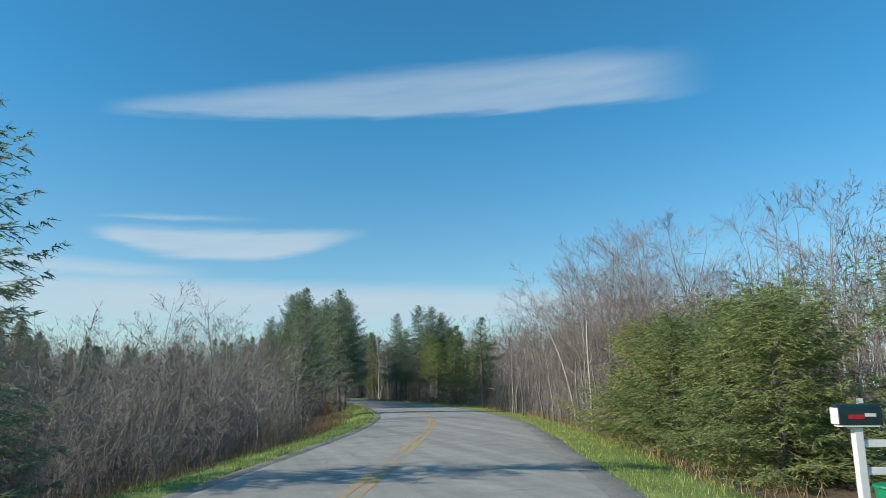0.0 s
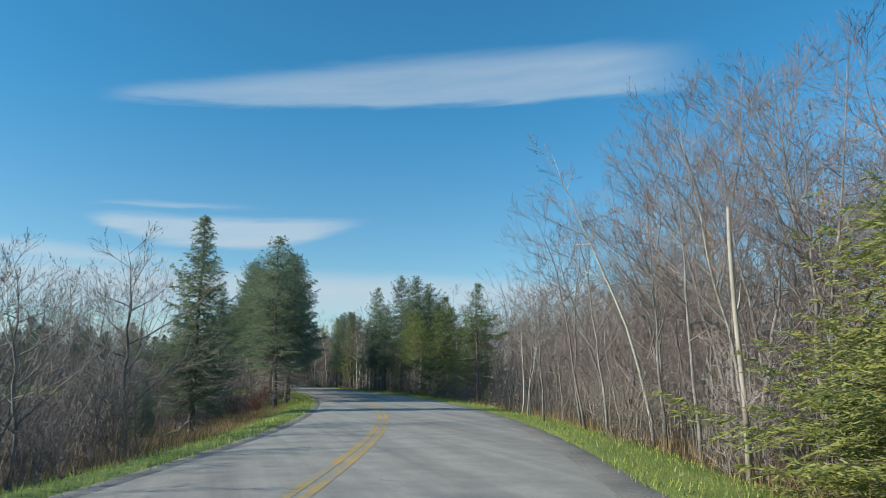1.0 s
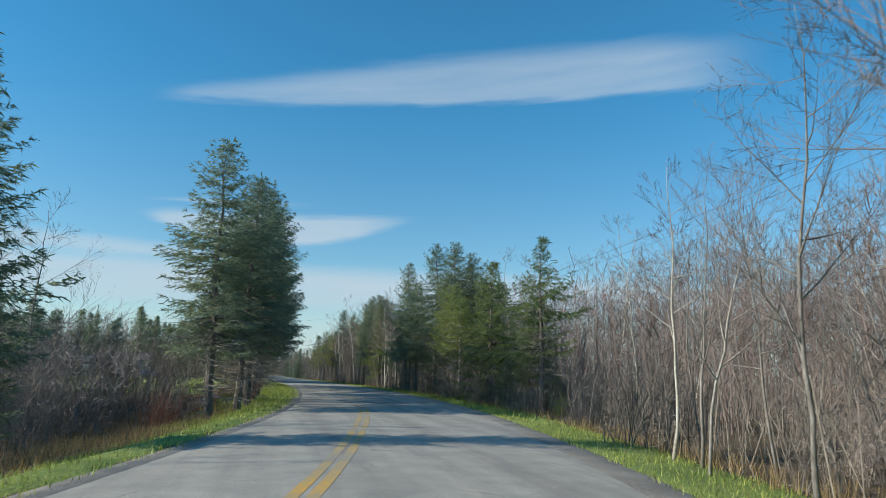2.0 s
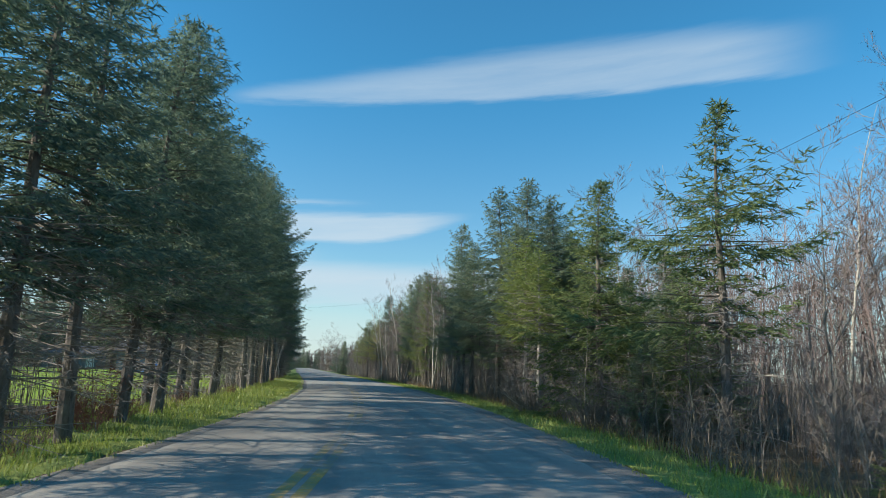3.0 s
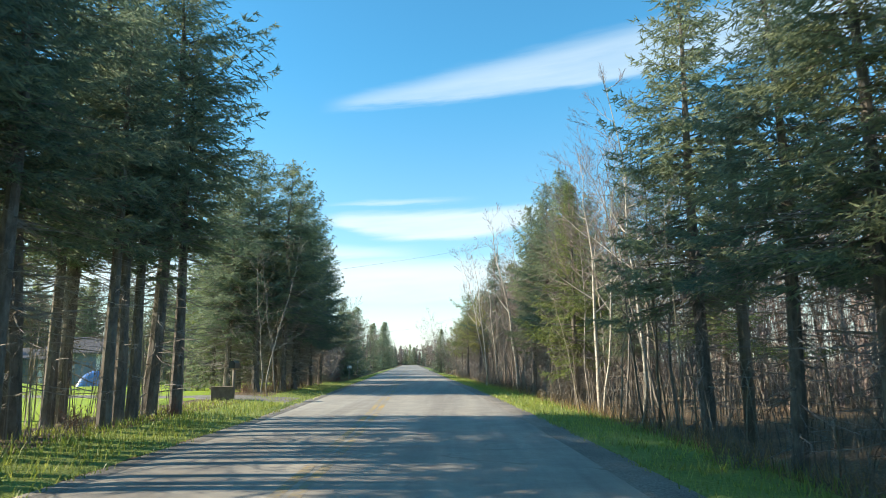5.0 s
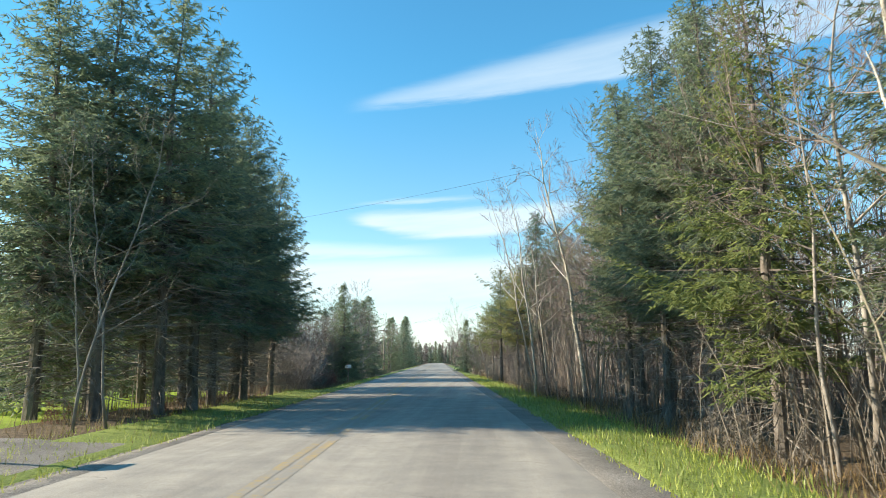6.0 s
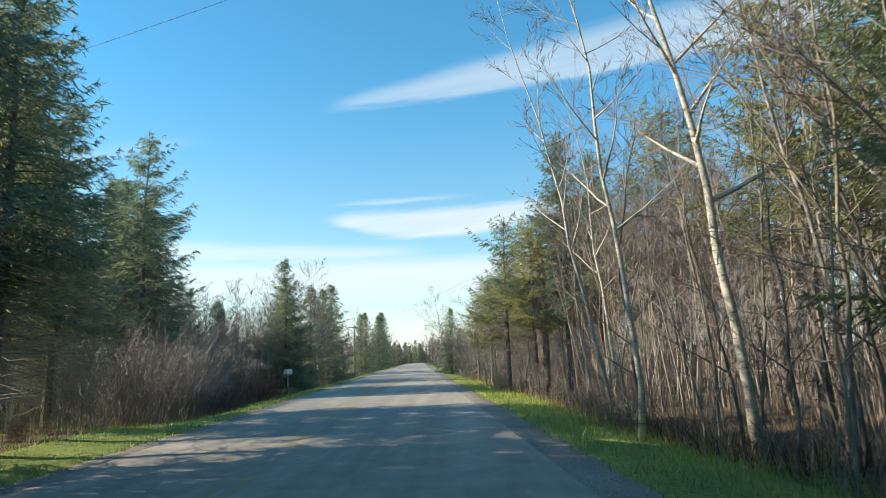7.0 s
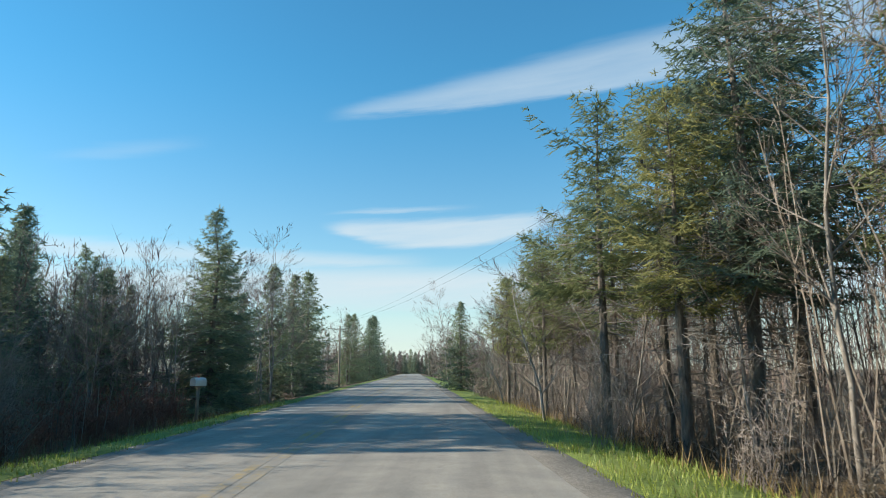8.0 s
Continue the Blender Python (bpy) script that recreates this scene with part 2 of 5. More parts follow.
TWIG_GREY = two_scale("grey_twigs", ((0.3, (0.17, 0.145, 0.12)), (0.7, (0.34, 0.295, 0.25))), 2.0, 0.4, 0.75, per_piece=0.2)
UNDER = two_scale("shaded_undergrowth_bark", ((0.3, (0.13, 0.113, 0.093)), (0.7, (0.30, 0.265, 0.218))), 2.0, 0.4, 0.85)
SHRUB_TWIG = two_scale("brown_shrub_twigs", ((0.3, (0.18, 0.152, 0.135)), (0.7, (0.37, 0.32, 0.288))), 2.0, 0.4, 0.8, per_piece=0.2)
TWIG_RED = two_scale("red_osier_twigs", ((0.3, (0.17, 0.07, 0.05)), (0.7, (0.34, 0.17, 0.12))), 2.0, 0.4, 0.7, per_piece=0.2)
YOUNG_BARK = two_scale("young_brown_bark", ((0.3, (0.13, 0.115, 0.085)), (0.55, (0.25, 0.225, 0.17)), (0.75, (0.38, 0.35, 0.28))), 11, 1.2, 0.85, (0.6, 0.02), stretch=(1, 1, 0.3), per_piece=0.3)
DEAD_BRANCH = two_scale("dead_branch_bark", ((0.3, (0.16, 0.142, 0.125)), (0.7, (0.37, 0.34, 0.30))), 8, 1.0, 0.85)
BIRCH = birch_material()
# near-black twigs: the shade of the ditch is put into their colour
SHADE_BRUSH = two_scale("shade_dark_brush", ((0.3, (0.035, 0.028, 0.023)), (0.7, (0.09, 0.075, 0.06))), 3.0, 0.5, 0.9)
GREY_METAL = plain("weathered_grey_metal", (0.52, 0.52, 0.50), 0.5)
WHITE_PAINT = plain("white_paint", (0.74, 0.73, 0.69), 0.5, vary=0.1)
BOX_GREEN = plain("dark_green_enamel", (0.012, 0.03, 0.028), 0.35)
BOX_BLACK = plain("black_enamel", (0.02, 0.021, 0.024), 0.4)
RED = plain("red_sticker", (0.45, 0.02, 0.03), 0.45)
RED_CLOTH = plain("faded_red_cloth", (0.22, 0.025, 0.022), 0.85, vary=0.3, scale=12)
GREEN_PLASTIC = plain("green_plastic", (0.01, 0.22, 0.10), 0.4)
POLE_WOOD = two_scale("weathered_pole", ((0.3, (0.16, 0.13, 0.10)), (0.7, (0.33, 0.29, 0.24))), 10, 1.0, 0.85, (0.5, 0.01), stretch=(1, 1, 0.08))
SNAG_WOOD = two_scale("bleached_wood", ((0.3, (0.27, 0.235, 0.19)), (0.7, (0.50, 0.45, 0.38))), 9, 1.5, 0.8, (0.5, 0.01), stretch=(1, 1, 0.15))
WIRE = plain("black_cable", (0.02, 0.02, 0.022), 0.6)
SIDING = plain("blue_grey_siding", (0.15, 0.175, 0.195), 0.7, scale=1.5)
SIDING_BLUE = plain("blue_metal_siding", (0.15, 0.20, 0.27), 0.5, scale=1.5)
ROOFING = plain("grey_shingles", (0.11, 0.11, 0.12), 0.85, scale=6)
GLASS = plain("window_glass", (0.03, 0.035, 0.04), 0.08)
TARP = plain("blue_tarpaulin", (0.09, 0.25, 0.60), 0.4, scale=2.0)
PLANK = plain("weathered_planks", (0.20, 0.155, 0.11), 0.85, vary=0.3, scale=5)


# ---- mesh tools ----
class Build:
    """Collects vertices and faces of one mesh."""

    def __init__(self):
        self.v, self.f = [], []

    def tube(self, pts, radii, sides=6, close=True):
        n0 = len(self.v)
        pts = [Vector(p) for p in pts]
        for i, p in enumerate(pts):
            d = (pts[min(i + 1, len(pts) - 1)] - pts[max(i - 1, 0)]).normalized()
            a = d.cross(Vector((0.31, 0.95, 0.07)))
            a.normalize()
            b = d.cross(a)
            for k in range(sides):
                q = 2 * math.pi * k / sides
                self.v.append(tuple(p + (a * math.cos(q) + b * math.sin(q)) * radii[i]))
        for i in range(len(pts) - 1):
            for k in range(sides):
                k2 = (k + 1) % sides
                s = n0 + i * sides
                self.f.append((s + k, s + k2, s + sides + k2, s + sides + k))
        if close:
            self.f.append(tuple(n0 + (len(pts) - 1) * sides + k for k in range(sides)))
            self.f.append(tuple(n0 + k for k in reversed(range(sides))))

    def sliver(self, p, q, w, side):
        n0 = len(self.v)
        self.v += [tuple(p - side * w), tuple(p + side * w), tuple(q)]
        self.f.append((n0, n0 + 1, n0 + 2))

    def kite(self, p, q, side, w, lift):
        n0 = len(self.v)
        m = p.lerp(q, 0.45)
        self.v += [tuple(p), tuple(m + side * w - lift), tuple(q), tuple(m - side * w - lift)]
        self.f += [(n0, n0 + 1, n0 + 2), (n0, n0 + 2, n0 + 3)]

    def box(self, x0, y0, z0, x1, y1, z1):
        n0 = len(self.v)
        self.v += [(x, y, z) for z in (z0, z1) for x, y in ((x0, y0), (x1, y0), (x1, y1), (x0, y1))]
        for face in ((3, 2, 1, 0), (4, 5, 6, 7), (0, 1, 5, 4), (1, 2, 6, 5), (2, 3, 7, 6), (3, 0, 4, 7)):
            self.f.append(tuple(n0 + i for i in face))

    def mesh(self, name, mat, smooth=False):
        me = bpy.data.meshes.new(name)
        me.from_pydata(self.v, [], self.f)
        me.materials.append(mat)
        if smooth:
            me.polygons.foreach_set("use_smooth", [True] * len(me.polygons))
        me.update()
        return me


def part(name, build, mat, parent, label="", smooth=False):
    ob = new(name, build.mesh(name, mat, smooth))
    ob.parent = parent
    return tagged(ob, label=label)


def bevelled(build, mat, name, width=0.01):
    """A mesh from a build, with its edges rounded off."""
    bm = bmesh.new()
    tmp = build.mesh("tmp", mat)
    bm.from_mesh(tmp)
    bpy.data.meshes.remove(tmp)
    bmesh.ops.remove_doubles(bm, verts=bm.verts, dist=1e-5)
    bmesh.ops.bevel(bm, geom=bm.edges[:], offset=width, segments=2, affect="EDGES", profile=0.7)
    me = bpy.data.meshes.new(name)
    bm.to_mesh(me)
    bm.free()
    me.materials.append(mat)
    return me


def bevel_part(name, build, mat, parent, width=0.01, label=""):
    ob = new(name, bevelled(build, mat, name, width))
    ob.parent = parent
    return tagged(ob, label=label)


# ---- the road's line: x of the yellow line for each y ----
_ky = [-1500, -40, -20, 0, 12, 18, 26, 33, 41, 57, 67, 77, 90, 100, 120, 137, 146, 158, 175, 300, 1600]
_kx = [-549, -16.6, -9.4, -2.1, 2.25, 4.45, 7.4, 9.6, 11.6, 14.1, 14.9, 15.35, 15.45, 15.1, 14.0, 12.9, 12.3, 11.5, 10.45, 2.7, -78]
_ys = np.arange(-120, 460, 1.0)
_raw = np.interp(np.clip(np.arange(-160, 500, 1.0), -200, 600), _ky, _kx)
_w = np.exp(-0.5 * (np.arange(-16, 17) / 5.0) ** 2)
_xs = np.convolve(_raw, _w / _w.sum(), "same")[40:-40]


def line_x(y):
    return float(np.interp(y, _ys, _xs)) if -119 < y < 459 else float(np.interp(y, _ky, _kx))


def ease(a, b, v):
    t = min(1.0, max(0.0, (v - a) / (b - a)))
    return t * t * (3 - 2 * t)


LEFT_EDGE, RIGHT_EDGE = -2.9, 4.35


def ground_z(y, o):
    """Height of the ground at a distance o to the right of the yellow line."""
    if o > 0:
        z = -0.03 - 0.10 * ease(4.3, 6.4, o) - (0.26 + 0.3 * ease(126, 136, y)) * ease(6.2, 8.2, o) + 0.25 * ease(9.0, 15.0, o)
        rough = ease(6.0, 9.0, o)
    else:
        d = -o
        low = ease(58, 66, y) * (1 - ease(134, 144, y))
        sunk = -0.05 - 0.35 * ease(3.6, 5.4, d) - 0.45 * ease(5.2, 7.8, d) + 0.2 * ease(10, 16, d)
        level = -0.03 + 0.12 * ease(3.6, 6.0, d)
        z = sunk * (1 - low) + level * low
        rough = ease(4.0, 7.0, d) * (1 - 0.7 * low)
    z += rough * 0.16 * noise.noise(Vector((o * 0.35, y * 0.35, 3.1)))
    far = ease(120, 400, abs(o))
    return z * (1 - far) + far * -0.1


def spot(x, y):
    return Vector((x, y, ground_z(y, x - line_x(y))))


def strip(name, mat, y0, y1, step, columns, lift, label, category, edge=0.0, tuck=0.0):
    """A sheet that follows the road, between offsets from the yellow line."""
    b = Build()
    rows = int((y1 - y0) / step) + 1
    for i in range(rows):
        y = y0 + i * step
        cx = line_x(y)
        for j, o in enumerate(columns):
            if edge and j in (0, len(columns) - 1):
                o += edge * (noise.noise(Vector((y * 0.9, j * 7.0, 1.7))) + 0.6 * noise.noise(Vector((y * 0.22, j * 3.0, 5.1))))
            b.v.append((cx + o, y, lift(y, o) - (tuck if j in (0, len(columns) - 1) else 0.0)))
    n = len(columns)
    for i in range(rows - 1):
        for j in range(n - 1):
            s = i * n + j
            b.f.append((s, s + 1, s + n + 1, s + n))
    ob = new(name, b.mesh(name, mat, True))
    return tagged(ob, label, category, kind="structure")


# ---- ground ----
gy = [-1500, -800, -400, -200, -120] + [float(v) for v in range(-90, 241, 2)] + [260, 290, 330, 380, 440, 520, 700, 1000, 1500]
go = [-1400, -600, -250, -120, -70, -45, -32, -24, -19, -16, -13.5, -11.5, -10, -9, -8, -7, -6.2, -5.5, -4.8, -4.2, -3.9, -3.6, -3.3, -2.9, -2.4, 0, 3.6, 4.1, 4.4, 4.7, 5.0, 5.4, 6, 6.6, 7.2, 8, 8.8, 9.8, 11, 12.5, 14.5, 17, 21, 28, 38, 55, 90, 160, 300, 650, 1400]
b = Build()
for y in gy:
    for o in go:
        b.v.append((line_x(y) + o, y, ground_z(y, o)))
n = len(go)
for i in range(len(gy) - 1):
    for j in range(n - 1):
        b.f.append((i * n + j, i * n + j + 1, (i + 1) * n + j + 1, (i + 1) * n + j))
tagged(new("ground", b.mesh("ground", LITTER, True)), "brown leaf litter and soil of the roadside woods", "ground", kind="structure")


def road_z(y, o):
    edge = max(ease(-2.35, -2.95, o), ease(3.85, 4.45, o))
    z = 0.012 - 0.012 * ((o - 0.7) / 3.6) ** 2 + 0.006 * noise.noise(Vector((o * 0.8, y * 0.4, 9.0)))
    return z * (1 - edge) + edge * (ground_z(y, o) + 0.006)


strip("road", ASPHALT, -110, 440, 1.0, [LEFT_EDGE - 0.1, -2.75, -2.4, -1.8, -0.9, -0.17, -0.04, 0.04, 0.17, 0.9, 1.8, 2.7, 3.6, 3.95, 4.25, RIGHT_EDGE + 0.1], road_z, "pale worn asphalt country road with fine cracks", "road", 0.16)
strip("gravel_shoulder_left", GRAVEL, -90, 300, 1.0, [-3.28, -3.18, -3.02, -2.85, -2.6], lambda y, o: ground_z(y, o) + 0.02, "grey gravel shoulder along the asphalt edge", "shoulder", 0.22, 0.06)
strip("gravel_shoulder_right", GRAVEL, -90, 300, 1.0, [3.9, 4.15, 4.5, 4.8, 5.0], lambda y, o: ground_z(y, o) + 0.02, "grey gravel shoulder along the asphalt edge", "shoulder", 0.2, 0.06)
strip("verge_left", TURF, -90, 300, 1.0, [-5.4, -5.1, -4.6, -4.0, -3.4, -3.1], lambda y, o: ground_z(y, o) + 0.035, "bright green grass verge beside the road", "verge", 0.42, 0.07)
strip("verge_right", TURF, -90, 300, 1.0, [4.6, 4.85, 5.3, 6.0, 6.7, 7.0], lambda y, o: ground_z(y, o) + 0.035, "bright green grass verge beside the road", "verge", 0.42, 0.07)
for side, y0, y1, paint in ((-0.12, -60, 60, YELLOW), (0.12, -60, 60, YELLOW), (-0.12, 59, 400, YELLOW_WORN), (0.12, 59, 400, YELLOW_WORN)):
    b = Build()
    ys = [v * 1.0 for v in range(y0, y1)]
    for y in ys:
        for o in (side - 0.08, side + 0.08):
            b.v.append((line_x(y) + o, y, road_z(y, o) + 0.003))
    for i in range(len(ys) - 1):
        b.f.append((2 * i, 2 * i + 1, 2 * i + 3, 2 * i + 2))
    tagged(new("centre_line", b.mesh("centre_line", paint)), "faded yellow centre line painted on the asphalt", "road marking", kind="structure")

# lawn behind the row of spruces, and the drive that leaves the road beyond it
b = Build()
cols, rws = 24, 40
for i in range(rws + 1):
    y = 68 + i * 2.2
    for j in range(cols + 1):
        reach = 42.0 * math.sqrt(ease(60, 84, y)) * math.sqrt(1 - ease(140, 158, y)) * (1 + 0.22 * noise.noise(Vector((y * 0.11, 7.0, 1.0))))
        o = -7.2 - reach * (j / cols) ** 1.4 + (0.8 * noise.noise(Vector((y * 0.3, 2.0, j * 0.1))) if j == 0 else 0)
        b.v.append((line_x(y) + o, y, ground_z(y, o) + (-0.05 if j in (0, cols) or i in (0, rws) else 0.035)))
for i in range(rws):
    for j in range(cols):
        s = i * (cols + 1) + j
        b.f.append((s + 1, s, s + cols + 1, s + cols + 2))
tagged(new("lawn", b.mesh("lawn", LAWN, True)), "bright green mown lawn behind the row of spruces", "lawn", kind="structure")
b = Build()
for i in range(26):
    o = -2.8 - i * 1.0
    half = 1.7 + 2.6 * math.exp(-i / 1.8)
    yc = 112.4 + i * 0.12
    for k in range(5):
        y = yc + (k / 2 - 1) * (half + 0.2 * noise.noise(Vector((i * 0.6, k, 0))))
        b.v.append((line_x(y) + o, y, ground_z(y, o) + (-0.03 if k in (0, 4) or i == 0 else 0.045)))
for i in range(25):
    for k in range(4):
        b.f.append((i * 5 + k, i * 5 + k + 1, i * 5 + k + 6, i * 5 + k + 5))
tagged(new("driveway", b.mesh("driveway", GRAVEL, True)), "light gravel driveway joining the road", "driveway", kind="structure")


# ---- trees ----
def conifer(seed, h, base, radius, needles, label, category, dead=40, taper=0.8, droop=0.1, bark=None, gap=0.36, size=0.2, ragged=0.25, full=0.6, coarse=1.0, bow=0.0):
    """A spruce, fir or pine: trunk, dead lower branches, and whorls of boughs whose side shoots carry short sprigs of needles."""
    rnd = random.Random(seed)
    top = new(category.replace(" ", "_"))
    wood, dry, green = Build(), Build(), Build()
    up = Vector((0, 0, 1))
    r0 = 0.0115 * h + 0.04
    lean = [Vector((rnd.uniform(-0.12, 0.12), rnd.uniform(-0.12, 0.12), 0)) for _ in range(8)]
    zs = [-0.3, 0.1, h * 0.15, h * 0.35, h * 0.55, h * 0.75, h * 0.9, h]
    line = [Vector((0, 0, z)) + lean[i] * (z / h if z > 0 else 0) + Vector((bow * math.sin(math.pi * max(0.0, z) / h), 0, 0)) for i, z in enumerate(zs)]
    wood.tube(line, [r0 * 1.45, r0 * 1.1, r0 * 0.92, r0 * 0.76, r0 * 0.56, r0 * 0.32, r0 * 0.15, 0.008], 9)

    def stem(z):
        for i in range(len(zs) - 1):
            if z <= zs[i + 1]:
                return line[i].lerp(line[i + 1], (z - zs[i]) / (zs[i + 1] - zs[i]))
        return line[-1]

    # dead branches, mostly level, thickest in number just under the crown
    for _ in range(dead):
        z = (0.05 + 1.25 * rnd.random() ** 0.7) * base * h + 0.25
        q = rnd.uniform(0, 2 * math.pi)
        out = Vector((math.cos(q), math.sin(q), 0))
        side = Vector((-out.y, out.x, 0))
        length = rnd.uniform(0.3, 0.95) * radius * (0.55 + 0.4 * z / (base * h + 0.3))
        p = stem(z)
        fall = rnd.uniform(-0.35, 0.12)
        mid = p + out * length * 0.5 + side * rnd.uniform(-0.1, 0.1) * length + up * fall * length * 0.6
        end = p + out * length + side * rnd.uniform(-0.2, 0.2) * length + up * fall * length
        dry.tube([p, mid, end], [0.016, 0.010, 0.003], 3, False)
        for _ in range(12):
            a = p.lerp(mid, rnd.uniform(0.4, 1.0)) if rnd.random() < 0.4 else mid.lerp(end, rnd.random())
            way = side * rnd.uniform(-0.5, 0.5) + out * rnd.uniform(0, 0.35) + up * rnd.uniform(-0.35, 0.12)
            dry.sliver(a, a + way, 0.005, way.cross(up + out * 0.3).normalized())

    phase = [rnd.uniform(0, 6.28) for _ in range(4)]
    z, turn = base * h, 0.0
    while z < h - 0.1:
        u = (z - base * h) / (h - base * h)
        tier = 1 + ragged * 0.6 * math.sin(z * 2.1 + phase[3])
        reach = radius * (1 - u) ** taper * (full + (1 - full) * min(1.0, u * 4.5)) * rnd.uniform(0.9, 1.08) * (tier if u < 0.85 else 1)
        count = max(5, round((7.5 if radius > 1.6 else 6) * (1 - 0.25 * u)))
        turn += rnd.uniform(0.3, 1.0)
        for k in range(count):
            q = turn + 2 * math.pi * k / count + rnd.uniform(-0.3, 0.3)
            lobe = 1 + ragged * (0.5 * math.sin(2 * q + phase[0] + u * 5) + 0.4 * math.sin(3 * q + phase[1] - u * 9))
            length = max(0.14, reach * lobe * rnd.uniform(1 - ragged * 1.2, 1.06))
            out = Vector((math.cos(q), math.sin(q), 0))
            side = Vector((-out.y, out.x, 0))
            rise = -droop - 0.22 * (1 - u) + 0.75 * u * u + rnd.uniform(-0.16, 0.16)
            p0 = stem(min(h - 0.05, max(0.3, z + rnd.uniform(-0.2, 0.2))))
            p1 = p0 + out * length * 0.55 + side * rnd.uniform(-0.08, 0.08) * length + up * rise * length * 0.55
            p2 = p0 + out * length + side * rnd.uniform(-0.14, 0.14) * length + up * (rise + 0.2) * length
            wood.sliver(p0, p1 + (p2 - p1) * 0.5, 0.010 + 0.006 * length, up)
            wood.sliver(p0, p1 + (p2 - p1) * 0.5, 0.010 + 0.006 * length, side)
            shoots = max(2, int(length / (0.17 * coarse)))
            for i in range(shoots + 1):
                t = 0.16 + 0.84 * (i + rnd.uniform(-0.3, 0.3)) / shoots
                at = p0.lerp(p1, t / 0.55) if t < 0.55 else p1.lerp(p2, (t - 0.55) / 0.45)
                for s in (-1, 1):
                    l = (0.12 + length * 0.36 * max(0.0, 1.02 - t) ** 0.75 * min(1.0, 0.35 + 1.6 * t)) * rnd.uniform(0.65, 1.2)
                    way = (out * rnd.uniform(0.5, 0.95) + side * s * rnd.uniform(0.45, 1.0) + up * rnd.uniform(-0.5, 0.18)).normalized()
                    tip = at + way * l - up * 0.12 * l
                    flat = way.cross(up + Vector((rnd.uniform(-0.5, 0.5), rnd.uniform(-0.5, 0.5), 0))).normalized()
                    green.kite(at, tip, flat, 0.014 * coarse + 0.012 * l, up * 0.015)
                    n = max(3, int(l / (0.05 * coarse)))
                    for j in range(n):
                        a = at.lerp(tip, (j + rnd.uniform(0.2, 1.0)) / n)
                        w2 = (way * 0.75 + flat * (1 if j % 2 else -1) * rnd.uniform(0.4, 1.1) + up * rnd.uniform(-0.75, 0.6)).normalized()
                        green.sliver(a, a + w2 * size * coarse * rnd.uniform(0.6, 1.15), 0.0205 * coarse * rnd.uniform(0.7, 1.15), w2.cross(Vector((rnd.uniform(-1, 1), rnd.uniform(-1, 1), rnd.uniform(-1, 1)))).normalized())
            for j in range(5):
                w2 = ((p2 - p1).normalized() + Vector((rnd.uniform(-1, 1), rnd.uniform(-1, 1), rnd.uniform(-0.4, 0.8))) * 0.6).normalized()
                green.sliver(p2 - w2 * 0.05, p2 + w2 * size * rnd.uniform(0.5, 1.0), 0.018 * coarse, w2.cross(Vector((0.2, 0.3, 1))).normalized())
        z += rnd.uniform(0.8, 1.2) * gap * (1 - 0.4 * u) * (0.6 + 0.4 * coarse)
    for k in range(8):
        a = line[-1] - up * 0.09 * k
        q = k * 1.3
        green.kite(a, a + Vector((math.cos(q) * 0.05 * (1 + k), math.sin(q) * 0.05 * (1 + k), 0.26)), Vector((-math.sin(q), math.cos(q), 0)), 0.03, Vector((0, 0, 0)))
    part("trunk", wood, bark or BARK, top)
    if dead:
        tagged(part("dead_wood", dry, DEAD_BRANCH, top, "grey dead lower branches"), kind="stuff")
    part("crown", green, needles, top)
    tagged(top, label, category)
    top["h"] = h
    return top


